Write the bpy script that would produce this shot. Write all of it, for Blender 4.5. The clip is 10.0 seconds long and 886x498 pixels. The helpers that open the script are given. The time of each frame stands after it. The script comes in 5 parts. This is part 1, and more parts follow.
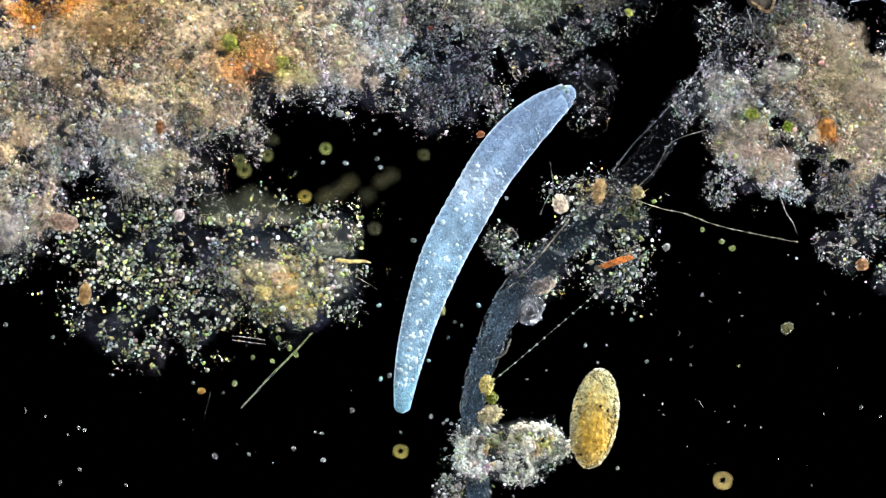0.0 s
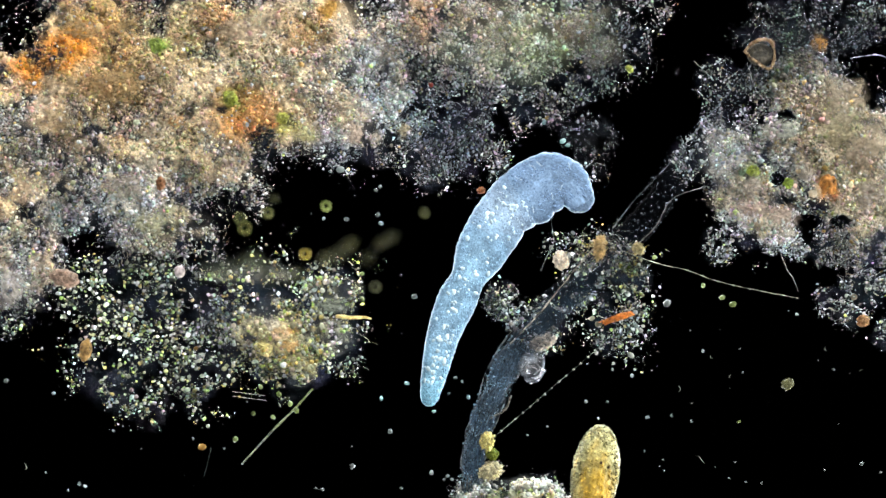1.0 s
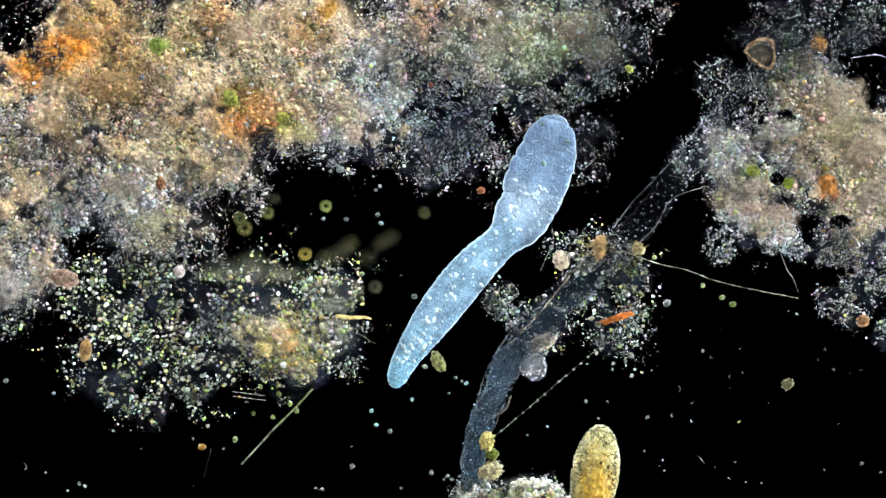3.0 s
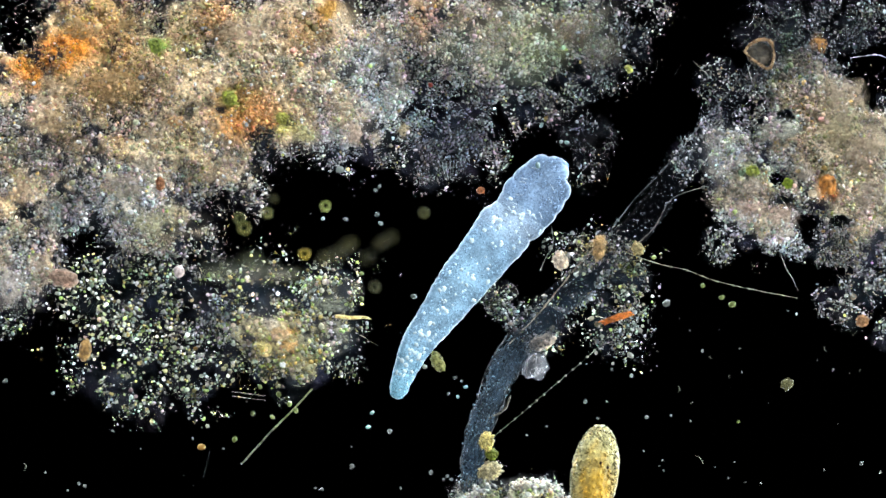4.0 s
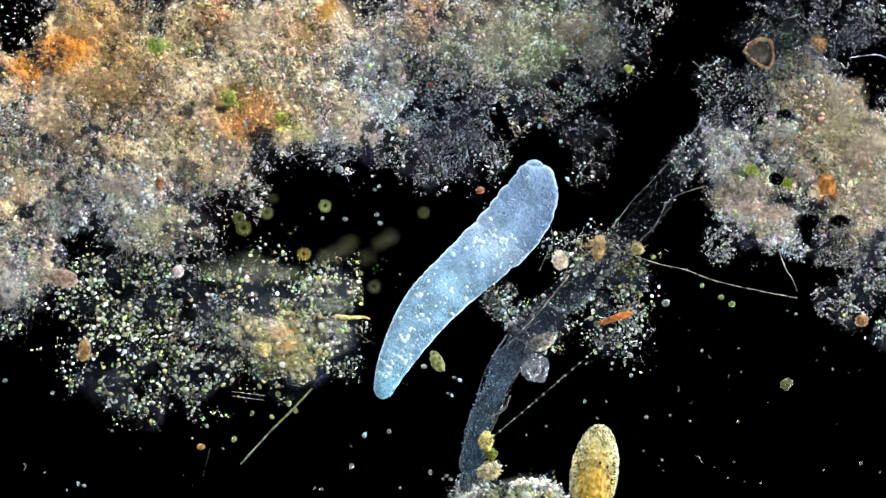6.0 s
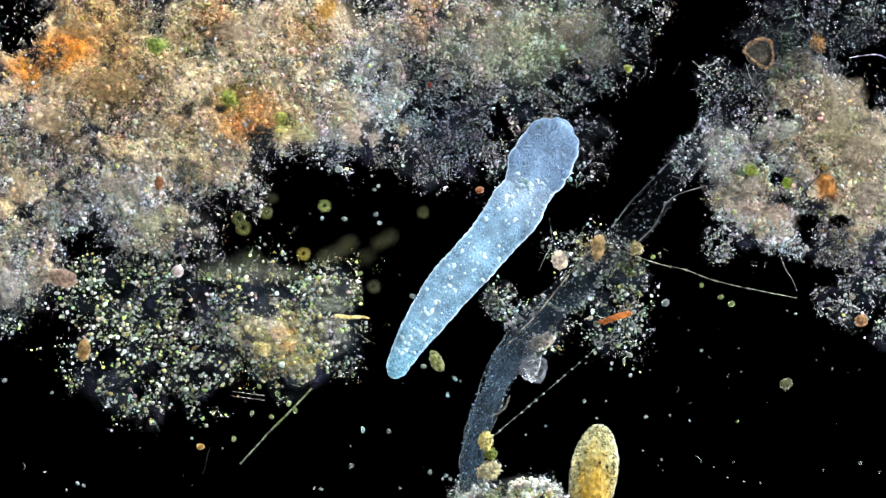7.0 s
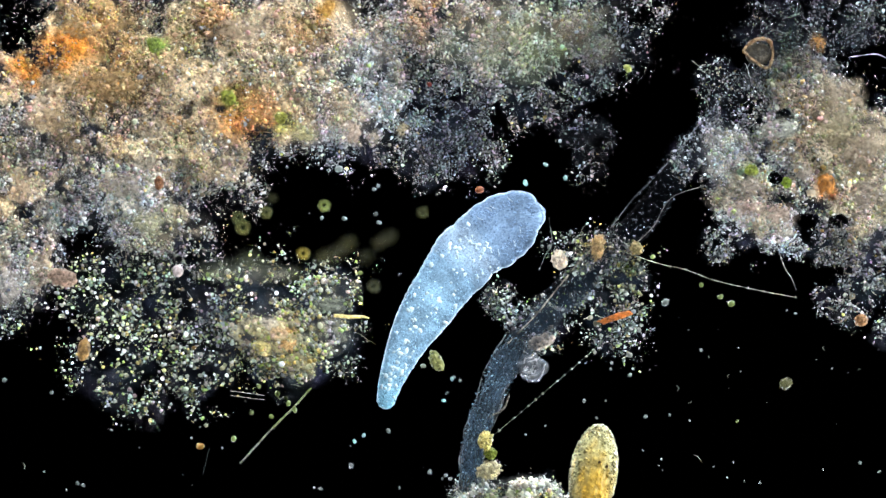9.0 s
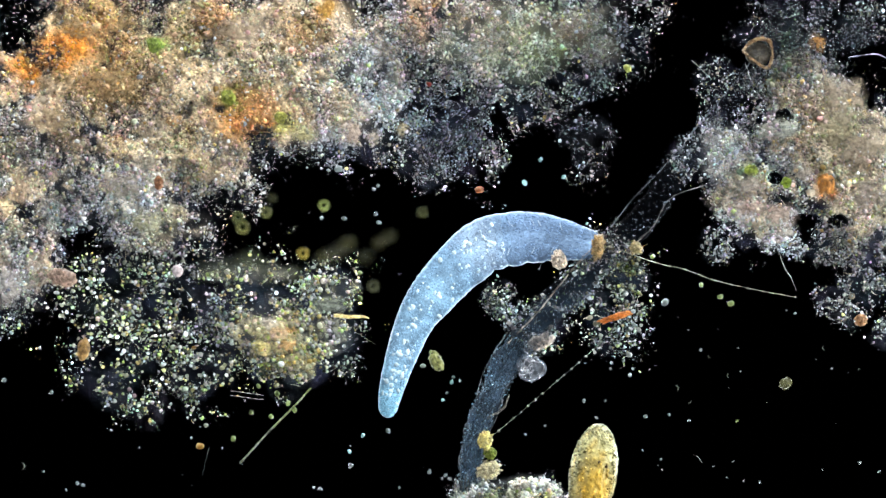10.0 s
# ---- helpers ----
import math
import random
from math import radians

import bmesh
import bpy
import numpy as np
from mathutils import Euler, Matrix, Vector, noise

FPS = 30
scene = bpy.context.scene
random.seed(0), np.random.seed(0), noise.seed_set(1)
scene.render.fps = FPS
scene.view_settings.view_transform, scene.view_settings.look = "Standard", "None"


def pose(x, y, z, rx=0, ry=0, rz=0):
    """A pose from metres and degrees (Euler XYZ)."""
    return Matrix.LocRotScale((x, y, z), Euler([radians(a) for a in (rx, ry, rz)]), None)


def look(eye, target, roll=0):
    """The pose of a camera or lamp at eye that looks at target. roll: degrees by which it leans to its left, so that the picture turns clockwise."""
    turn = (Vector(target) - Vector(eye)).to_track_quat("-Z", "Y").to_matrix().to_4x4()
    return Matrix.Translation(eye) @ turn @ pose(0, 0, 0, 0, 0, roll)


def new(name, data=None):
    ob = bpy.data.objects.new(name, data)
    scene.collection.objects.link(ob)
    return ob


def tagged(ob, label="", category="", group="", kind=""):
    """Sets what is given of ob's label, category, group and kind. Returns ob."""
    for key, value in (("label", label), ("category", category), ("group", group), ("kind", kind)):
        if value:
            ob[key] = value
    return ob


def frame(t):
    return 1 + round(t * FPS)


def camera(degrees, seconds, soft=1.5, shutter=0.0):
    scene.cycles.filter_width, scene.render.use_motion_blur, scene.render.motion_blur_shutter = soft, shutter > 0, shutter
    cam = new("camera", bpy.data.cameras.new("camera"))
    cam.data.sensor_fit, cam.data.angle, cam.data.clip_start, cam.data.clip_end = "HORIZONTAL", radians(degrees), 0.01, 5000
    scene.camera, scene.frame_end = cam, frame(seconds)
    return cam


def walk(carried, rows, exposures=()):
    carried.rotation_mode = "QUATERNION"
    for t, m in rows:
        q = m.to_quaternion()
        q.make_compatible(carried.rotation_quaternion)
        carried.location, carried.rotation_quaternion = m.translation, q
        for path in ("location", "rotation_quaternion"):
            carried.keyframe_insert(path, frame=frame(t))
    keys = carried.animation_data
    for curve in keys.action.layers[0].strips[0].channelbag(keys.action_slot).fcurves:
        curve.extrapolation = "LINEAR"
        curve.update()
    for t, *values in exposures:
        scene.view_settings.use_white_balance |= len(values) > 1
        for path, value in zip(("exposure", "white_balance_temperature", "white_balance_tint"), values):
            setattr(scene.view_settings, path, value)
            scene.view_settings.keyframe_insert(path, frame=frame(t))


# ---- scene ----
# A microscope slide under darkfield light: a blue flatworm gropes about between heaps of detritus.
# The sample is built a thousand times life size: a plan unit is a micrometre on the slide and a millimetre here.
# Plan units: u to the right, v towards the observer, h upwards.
K = 1e-3
FAR = 5578.0
FOCUS = 24.0


def at(u, v, h=0.0):
    return Vector(((u - 784.0) * K, (441.0 - v) * K, h * K))


# ---- camera: straight down through the objective, the stage is pushed once and then drifts ----
cam = camera(16, 10.0, soft=1.6)
cam.data.dof.use_dof = True
cam.data.dof.focus_distance = FAR * K
cam.data.dof.aperture_fstop = 0.56


def eye(du, dv):
    p = at(784.0 + du, 441.0 + dv, FOCUS + FAR)
    return pose(p.x, p.y, p.z)


walk(cam, [(0.0, eye(1, 99.5)), (0.1, eye(0.8, 83)), (0.2, eye(0.4, 64)), (0.3, eye(0.2, 42)), (0.4, eye(0, 21.5)),
           (0.5, eye(0, 15.5)), (0.6, eye(0, 9.5)), (0.8, eye(0, 2)), (1.0, eye(0, 0)), (2.5, eye(0, 0)),
           (4.0, eye(1.0, 0)), (5.5, eye(1.6, 0.2)), (7.0, eye(2.7, 0.6)), (8.5, eye(3.0, 1.0)), (10.0, eye(3.6, 1.3))],
     exposures=[(0.0, -0.02, 6500, 14), (0.3, 0.0, 6480, 14), (0.5, 0.0, 6500, 12), (1.0, 0.02, 6480, 10), (4.0, -0.02, 6290, 10), (7.0, 0.01, 6230, 10), (10.0, 0.06, 6130, 11)])

# ---- light: the darkfield condenser's hollow cone from below, and an added ring low above ----
scene.view_settings.exposure = 0.0
sky = bpy.data.worlds.new("darkfield")
sky.use_nodes = True
sky.node_tree.nodes["Background"].inputs["Color"].default_value = (0.0, 0.0, 0.0, 1)
sky.node_tree.nodes["Background"].inputs["Strength"].default_value = 0.0
scene.world = sky
RING = 8
# the first ring, above the slide, is added to light the tops
for height, reach, power in ((1.7, 5.0, 180.0), (-3.0, 3.6, 305.0)):
    for i in range(RING):
        a = 2 * math.pi * (i + (0.3 if height > 0 else 0.8)) / RING
        lamp = bpy.data.lights.new("ring_lamp", "AREA")
        lamp.shape, lamp.size = "DISK", 1.4
        lamp.energy = power * (1.0 + (0.8 if height > 0 else 0.3) * math.cos(a - 0.9))
        lamp.color = (0.96, 0.98, 0.97) if height > 0 else (0.86, 0.93, 1.0)
        new("ring_lamp", lamp).matrix_world = look((reach * math.cos(a), reach * math.sin(a), height), (0, 0, 0))


# ---- materials ----
def material(name):
    m = bpy.data.materials.new(name)
    m.use_nodes = True
    n = m.node_tree.nodes
    return m, n, m.node_tree.links, n["Principled BSDF"], n["Material Output"]


def mottled(name, colour=None, attribute="", object_colour=False, rough=0.4, gloss=0.5, grain=900.0, low=0.55, high=1.25,
            bump=0.3, clear=0.0, island=0.0, spread=0.0, coarse=140.0, glass=0.0, glow=0.0, thin=False, along="", broad=None, pebble=0.0, tinted=False):
    """A surface whose colour varies at two scales, with fine relief. clear: how much passes straight through; glow: how much of
    the light from below it scatters upwards; thin: the tint's alpha says where it is dense; pebble: the size of packed granules."""
    m, n, l, b, out = material(name)
    b.inputs["Roughness"].default_value = rough
    b.inputs["Specular IOR Level"].default_value = gloss
    b.inputs["Transmission Weight"].default_value, b.inputs["IOR"].default_value = glass, 1.42
    place = n.new("ShaderNodeTexCoord")
    where = place.outputs["Object"]
    if along:
        held = n.new("ShaderNodeAttribute")
        held.attribute_name = along
        where = held.outputs["Vector"]
    fine, wide = n.new("ShaderNodeTexNoise"), n.new("ShaderNodeTexNoise")
    fine.inputs["Scale"].default_value, wide.inputs["Scale"].default_value = 0.1 * grain, 0.1 * coarse
    fine.inputs["Detail"].default_value, wide.inputs["Detail"].default_value = 5.0, 3.0
    for t in (fine, wide):
        l.new(where, t.inputs["Vector"])
    ranges = []
    for t in (fine, wide):
        r = n.new("ShaderNodeMapRange")
        r.inputs["From Min"].default_value, r.inputs["From Max"].default_value = 0.3, 0.7
        r.inputs["To Min"].default_value, r.inputs["To Max"].default_value = broad if broad and t is wide else (low, high)
        l.new(t.outputs["Fac"], r.inputs["Value"])
        ranges.append(r)
    value = n.new("ShaderNodeMath")
    value.operation = "MULTIPLY"
    l.new(ranges[0].outputs[0], value.inputs[0])
    l.new(ranges[1].outputs[0], value.inputs[1])
    last = value.outputs[0]
    if island or spread:
        r = n.new("ShaderNodeMapRange")
        r.inputs["To Min"].default_value, r.inputs["To Max"].default_value = (1 - (island or spread)), 1 + (island or spread)
        if island:
            l.new(n.new("ShaderNodeNewGeometry").outputs["Random Per Island"], r.inputs["Value"])
        else:
            l.new(n.new("ShaderNodeObjectInfo").outputs["Random"], r.inputs["Value"])
        v2 = n.new("ShaderNodeMath")
        v2.operation = "MULTIPLY"
        l.new(last, v2.inputs[0])
        l.new(r.outputs[0], v2.inputs[1])
        last = v2.outputs[0]
    if pebble:
        packed, spot, tone, v3 = n.new("ShaderNodeTexVoronoi"), n.new("ShaderNodeSeparateColor"), n.new("ShaderNodeMapRange"), n.new("ShaderNodeMath")
        packed.inputs["Scale"].default_value, packed.inputs["Detail"].default_value, packed.inputs["Roughness"].default_value = 1.0 / (pebble * K), 1.3, 0.6
        l.new(where, packed.inputs["Vector"])
        l.new(packed.outputs["Color"], spot.inputs[0])
        tone.inputs["To Min"].default_value, tone.inputs["To Max"].default_value = 0.5, 1.45
        l.new(spot.outputs[0], tone.inputs["Value"])
        v3.operation = "MULTIPLY"
        l.new(last, v3.inputs[0])
        l.new(tone.outputs[0], v3.inputs[1])
        last = v3.outputs[0]
    tint = n.new("ShaderNodeMix")
    tint.data_type, tint.blend_type = "RGBA", "MULTIPLY"
    tint.inputs[0].default_value = 1.0
    if attribute:
        a = n.new("ShaderNodeAttribute")
        a.attribute_name = attribute
        l.new(a.outputs["Color"], tint.inputs[6])
    elif object_colour:
        l.new(n.new("ShaderNodeObjectInfo").outputs["Color"], tint.inputs[6])
    else:
        tint.inputs[6].default_value = (*colour, 1)
    l.new(last, tint.inputs[7])
    l.new(tint.outputs[2], b.inputs["Base Color"])
    if tinted:                                                          # dull stuff has dull highlights
        l.new(tint.outputs[2], b.inputs["Specular Tint"])
    if bump:
        k = n.new("ShaderNodeBump")
        k.inputs["Strength"].default_value, k.inputs["Distance"].default_value = bump, 6 * K
        l.new(fine.outputs["Fac"], k.inputs["Height"])
        l.new(k.outputs["Normal"], b.inputs["Normal"])
        if pebble:
            q = n.new("ShaderNodeBump")
            q.invert = True
            q.inputs["Strength"].default_value, q.inputs["Distance"].default_value = 1.0, 1.5 * pebble * K
            l.new(packed.outputs["Distance"], q.inputs["Height"])
            l.new(q.outputs["Normal"], k.inputs["Normal"])
    last = b.outputs[0]
    if glow:
        under, mix = n.new("ShaderNodeBsdfTranslucent"), n.new("ShaderNodeMixShader")
        l.new(tint.outputs[2], under.inputs["Color"])
        mix.inputs[0].default_value = glow
        l.new(last, mix.inputs[1])
        l.new(under.outputs[0], mix.inputs[2])
        last = mix.outputs[0]
    if clear or thin:
        see, mix = n.new("ShaderNodeBsdfTransparent"), n.new("ShaderNodeMixShader")
        mix.inputs[0].default_value = clear
        if thin:
            dense = n.new("ShaderNodeMath")
            dense.operation = "MULTIPLY_ADD"
            dense.use_clamp = True
            dense.inputs[1].default_value, dense.inputs[2].default_value = clear - 1.0, 1.0
            l.new(a.outputs["Alpha"], dense.inputs[0])
            l.new(dense.outputs[0], mix.inputs[0])
        l.new(last, mix.inputs[1])
        l.new(see.outputs[0], mix.inputs[2])
        last = mix.outputs[0]
    l.new(last, out.inputs["Surface"])
    return m


M_SLIDE = mottled("clear_slide", (0.0004, 0.0004, 0.0005), rough=0.9, gloss=0.0, bump=0, clear=0.97)
M_GRAIN = mottled("detritus_grain", attribute="tint", rough=0.2, gloss=1.0, grain=1500, island=0.6, bump=0.1, glass=0.3, glow=0.3, tinted=True)
M_GAP_HAZE = mottled("gap_haze", attribute="tint", rough=0.6, gloss=0.2, grain=2200, low=0.4, high=1.5, bump=0.5, coarse=600, glow=0.2, thin=True, clear=0.05, pebble=3.2)
M_FLAKE = mottled("soft_floc", attribute="tint", rough=0.7, gloss=0.15, grain=2600, low=0.66, high=1.3, bump=0.4, coarse=300, glow=0.3, thin=True, clear=0.05, pebble=3.6, tinted=True)
M_BED = mottled("floc", attribute="tint", tinted=True, rough=0.33, gloss=0.7, grain=1700, low=0.7, high=1.2, bump=0.8, coarse=420, glow=0.3, thin=True, clear=0.05, pebble=4.4)
M_CRUMB = mottled("crumb", attribute="tint", tinted=True, rough=0.22, gloss=1.0, grain=1500, island=0.4, bump=0.25, glow=0.3)
M_HAZE = mottled("soft_blob", object_colour=True, rough=0.6, gloss=0.2, grain=1200, low=0.4, high=1.3, bump=0.2, coarse=700, glow=0.4, clear=0.45)
M_LUMP = mottled("lump", object_colour=True, rough=0.4, gloss=0.4, grain=1500, low=0.5, high=1.35, bump=0.6, spread=0.15, coarse=500, glow=0.3, clear=0.05, pebble=4.5)
M_CELL = mottled("cell", object_colour=True, rough=0.18, gloss=0.9, grain=1200, low=0.4, high=1.3, bump=0.25, spread=0.3, coarse=600, glass=0.3, glow=0.25)
M_SKIN = mottled("worm_skin", attribute="tint", rough=0.5, gloss=0.3, grain=2600, low=0.66, high=1.34, bump=0.15, coarse=340, along="body", broad=(0.55, 1.55))
# side light on the worm's outline, put in as a pale colour; folds share it
M_RIM = mottled("lit_rim_pale_fold", (0.46, 0.60, 0.72), rough=0.35, gloss=0.6, grain=1500, low=0.7, high=1.2, bump=0.1)
M_FLECK = mottled("skin_fleck", attribute="tint", rough=0.5, gloss=0.3, grain=2000, low=0.9, high=1.1, bump=0.1)
M_SPOT = mottled("granule", (0.56, 0.72, 0.80), rough=0.4, gloss=0.4, grain=2000, low=0.85, high=1.1, bump=0.1, spread=0.38)
M_TISSUE = mottled("plant_tissue", attribute="tint", thin=True, rough=0.6, gloss=0.3, grain=1500, low=0.1, high=1.9, bump=1.0, clear=0.45, coarse=260, glow=0.3, broad=(0.0, 2.2))
M_FIBRE = mottled("fibre", object_colour=True, rough=0.6, gloss=0.12, grain=1400, low=0.0, high=1.8, bump=0.3, coarse=500, glow=0.3)
M_SHEER = mottled("sheer_tissue", (0.006, 0.008, 0.011), rough=0.5, gloss=0.04, grain=900, low=0.05, high=2.0, bump=0.8, clear=0.86)
M_FLESH = mottled("soft_lump", object_colour=True, rough=0.5, gloss=0.3, grain=1300, low=0.3, high=1.5, bump=0.4, coarse=500, glow=0.35, clear=0.25)
M_FILAMENT = mottled("filament", object_colour=True, rough=0.3, gloss=0.7, grain=1600, low=0.5, high=1.4, bump=0.3, glass=0.5)
M_GLASSY = mottled("glassy_wall", (0.22, 0.24, 0.27), rough=0.2, gloss=0.6, grain=900, low=0.1, high=1.8, bump=1.0, clear=0.75, coarse=700)
M_CYST = mottled("cyst_crust", attribute="tint", rough=0.4, gloss=0.5, grain=1500, low=0.65, high=1.25, bump=0.4, coarse=400)


# ---- building helpers ----
def part(name, mesh, mat, parent, label=""):
    ob = new(name, mesh)
    if mat and not mesh.materials:
        mesh.materials.append(mat)
    ob.parent = parent
    return tagged(ob, label)


def thing(name, u, v, h, label, category, group="", kind=""):
    ob = new(name)
    ob.empty_display_size = 0.02
    ob.matrix_world = Matrix.Translation(at(u, v, h))
    return tagged(ob, label, category, group, kind)


rng = np.random.RandomState(7)
TABLE = np.random.RandomState(3).rand(512, 512)


def value_noise(x, y):
    xi, yi = np.floor(x).astype(int), np.floor(y).astype(int)
    fx, fy = x - xi, y - yi
    fx, fy = fx * fx * (3 - 2 * fx), fy * fy * (3 - 2 * fy)
    a, b = TABLE[xi % 512, yi % 512], TABLE[(xi + 1) % 512, yi % 512]
    c, d = TABLE[xi % 512, (yi + 1) % 512], TABLE[(xi + 1) % 512, (yi + 1) % 512]
    return (a * (1 - fx) + b * fx) * (1 - fy) + (c * (1 - fx) + d * fx) * fy


def clouds(u, v, size, shift=0.0):
    """Layered noise, about -1 to 1, with features of the given size."""
    x, y = u / size + shift + 40.0, v / size + 2.3 * shift + 40.0
    return (value_noise(x, y) + 0.5 * value_noise(2.1 * x, 2.1 * y) + 0.25 * value_noise(4.3 * x, 4.3 * y)) / 0.875 - 1.0


def ball(level):
    bm = bmesh.new()
    bmesh.ops.create_icosphere(bm, subdivisions=level, radius=1.0)
    v = np.array([p.co[:] for p in bm.verts])
    f = np.array([[p.index for p in q.verts] for q in bm.faces])
    bm.free()
    return v, f


BALLS = {k: ball(k) for k in (1, 2, 3, 4, 5)}
BALLS[0] = (np.array([(1, 0, 0), (-1, 0, 0), (0, 1, 0), (0, -1, 0), (0, 0, 1), (0, 0, -1)], float),
            np.array([(0, 2, 4), (2, 1, 4), (1, 3, 4), (3, 0, 4), (2, 0, 5), (1, 2, 5), (3, 1, 5), (0, 3, 5)]))


def mesh_of(name, verts, faces, tint=None, smooth=True):
    """A mesh from arrays of vertices and equal faces."""
    me = bpy.data.meshes.new(name)
    verts, faces = np.asarray(verts, float), np.asarray(faces, int)
    me.vertices.add(len(verts))
    me.vertices.foreach_set("co", verts.ravel())
    n, k = faces.shape
    me.loops.add(n * k)
    me.loops.foreach_set("vertex_index", faces.ravel())
    me.polygons.add(n)
    me.polygons.foreach_set("loop_start", np.arange(n) * k)
    me.polygons.foreach_set("use_smooth", np.full(n, smooth))
    me.update(calc_edges=True)
    if tint is not None:
        a = me.color_attributes.new("tint", "FLOAT_COLOR", "POINT")
        a.data.foreach_set("color", np.c_[tint, np.ones(len(tint))][:, :4].ravel())
    return me


def turns(n):
    """n random rotations."""
    q = rng.normal(size=(n, 4))
    q /= np.linalg.norm(q, axis=1)[:, None]
    w, x, y, z = q.T
    return np.stack([np.stack([1 - 2 * (y * y + z * z), 2 * (x * y - z * w), 2 * (x * z + y * w)], -1),
                     np.stack([2 * (x * y + z * w), 1 - 2 * (x * x + z * z), 2 * (y * z - x * w)], -1),
                     np.stack([2 * (x * z - y * w), 2 * (y * z + x * w), 1 - 2 * (x * x + y * y)], -1)], 1)


def grains_mesh(name, u, v, h, r, colours, level=1, rough=0.08, long=0.3):
    """Many small rounded grains in one mesh, uneven and turned at random."""
    bv, bf = BALLS[level]
    n = len(u)
    axes = r[:, None] * (1 + long * rng.uniform(-1, 1, (n, 3)))
    pts = bv[None] * (1 + rough * rng.uniform(-1, 1, (n, len(bv), 1))) * axes[:, None]
    pts = np.einsum("nij,nkj->nki", turns(n), pts)
    pts[..., 0] += (u - 784)[:, None]
    pts[..., 1] += (441 - v)[:, None]
    pts[..., 2] += h[:, None]
    faces = bf[None] + (np.arange(n) * len(bv))[:, None, None]
    return mesh_of(name, pts.reshape(-1, 3) * K, faces.reshape(-1, 3), np.repeat(colours, len(bv), 0))


def straws(u, v, h, colours):
    """Short thin fibres, most of them lying from the upper left to the lower right."""
    verts, faces, tint = [], [], []
    for i in range(len(u)):
        long, r, a = rng.uniform(2.5, 9), rng.uniform(0.25, 0.55), rng.normal(-0.7, 0.7)
        bow = rng.uniform(-2.5, 2.5)
        for k, x in enumerate((-1.0, -0.33, 0.33, 1.0)):
            e = bow * (1 - x * x)
            cu, cv = x * long * math.cos(a) - e * math.sin(a), x * long * math.sin(a) + e * math.cos(a)
            for n in range(4):
                w = r * (1.1 - 0.6 * abs(x))
                du, dz = w * math.cos(n * math.pi / 2), w * math.sin(n * math.pi / 2)
                verts.append(((u[i] + cu - du * math.sin(a) - 784) * K, (441 - v[i] + cv + du * math.cos(a)) * K, (h[i] + dz) * K))
                tint.append(colours[i])
        o = 16 * i
        faces += [(o + 4 * k + n, o + 4 * k + (n + 1) % 4, o + 4 * k + 4 + (n + 1) % 4, o + 4 * k + 4 + n) for k in range(3) for n in range(4)]
        faces += [(o + 3, o + 2, o + 1, o), (o + 12, o + 13, o + 14, o + 15)]
    return mesh_of("fibre_litter", verts, faces, np.array(tint))


def lump_mesh(name, ru, rv, rh, level=2, rough=0.16, seed=0, fold=1.0):
    """One uneven rounded lump round its own middle."""
    bv, bf = BALLS[level]
    pts = []
    for p in bv:
        q = Vector(p)
        s = 1 + rough * (noise.noise(q * 1.7 * fold + Vector((seed * 3.1, 0, 0))) * 1.3 + 0.5 * noise.noise(q * 4.1 * fold + Vector((0, seed * 1.7, 0))))
        pts.append((q.x * ru * s * K, q.y * rv * s * K, q.z * rh * s * K))
    return mesh_of(name, pts, bf)


def flake_mesh(ru, rv, rgb, seed, most):
    """A domed flake of soft floc, dense in the middle and thinning out to a ragged border."""
    rings, n = 12, 36
    verts, tint = [(0, 0, 66 * K)], [(*rgb, most)]
    for j in range(1, rings + 1):
        q = j / rings
        for k in range(n):
            a = 2 * math.pi * k / n
            p = Vector((1.6 * q * math.cos(a) + seed, 1.6 * q * math.sin(a), 0.7 * seed))
            e = 1 + 0.5 * noise.noise(p) * q
            dense = most * min(1.0, max(0.0, 1.55 * (1 - q) + 1.2 * noise.noise(p * 2.6) * (1 - q) ** 0.5))
            tone = 1 + 0.25 * noise.noise(p * 1.7 + Vector((9, 0, 0)))
            verts.append((ru * q * e * math.cos(a) * K, rv * q * e * math.sin(a) * K, (44 + 22 * (1 - q * q) + 5 * noise.noise(p * 4.0)) * K))
            tint.append((*[c * tone for c in rgb], dense))
    faces = [(0, 1 + k, 1 + (k + 1) % n) for k in range(n)]
    for j in range(rings - 1):
        o = 1 + j * n
        for k in range(n):
            m = (k + 1) % n
            faces += [(o + k, o + n + k, o + n + m), (o + k, o + n + m, o + m)]
    return mesh_of("floc_flake", verts, faces, np.array(tint))


def smooth_line(points, count):
    """A rounded line of count places through the given rows of numbers, evenly spaced."""
    p = np.array(points, float)
    p = np.vstack([2 * p[0] - p[1], p, 2 * p[-1] - p[-2]])
    out = []
    for i in range(1, len(p) - 2):
        for t in np.linspace(0, 1, 24, endpoint=False):
            a, b, c, d = p[i - 1:i + 3]
            out.append(0.5 * (2 * b + (c - a) * t + (2 * a - 5 * b + 4 * c - d) * t * t + (3 * b - a - 3 * c + d) * t ** 3))
    out = np.array(out + [p[-2]])
    s = np.r_[0, np.cumsum(np.linalg.norm(np.diff(out[:, :2], axis=0), axis=1))]
    w = np.linspace(0, s[-1], count)
    return np.stack([np.interp(w, s, out[:, k]) for k in range(out.shape[1])], 1)


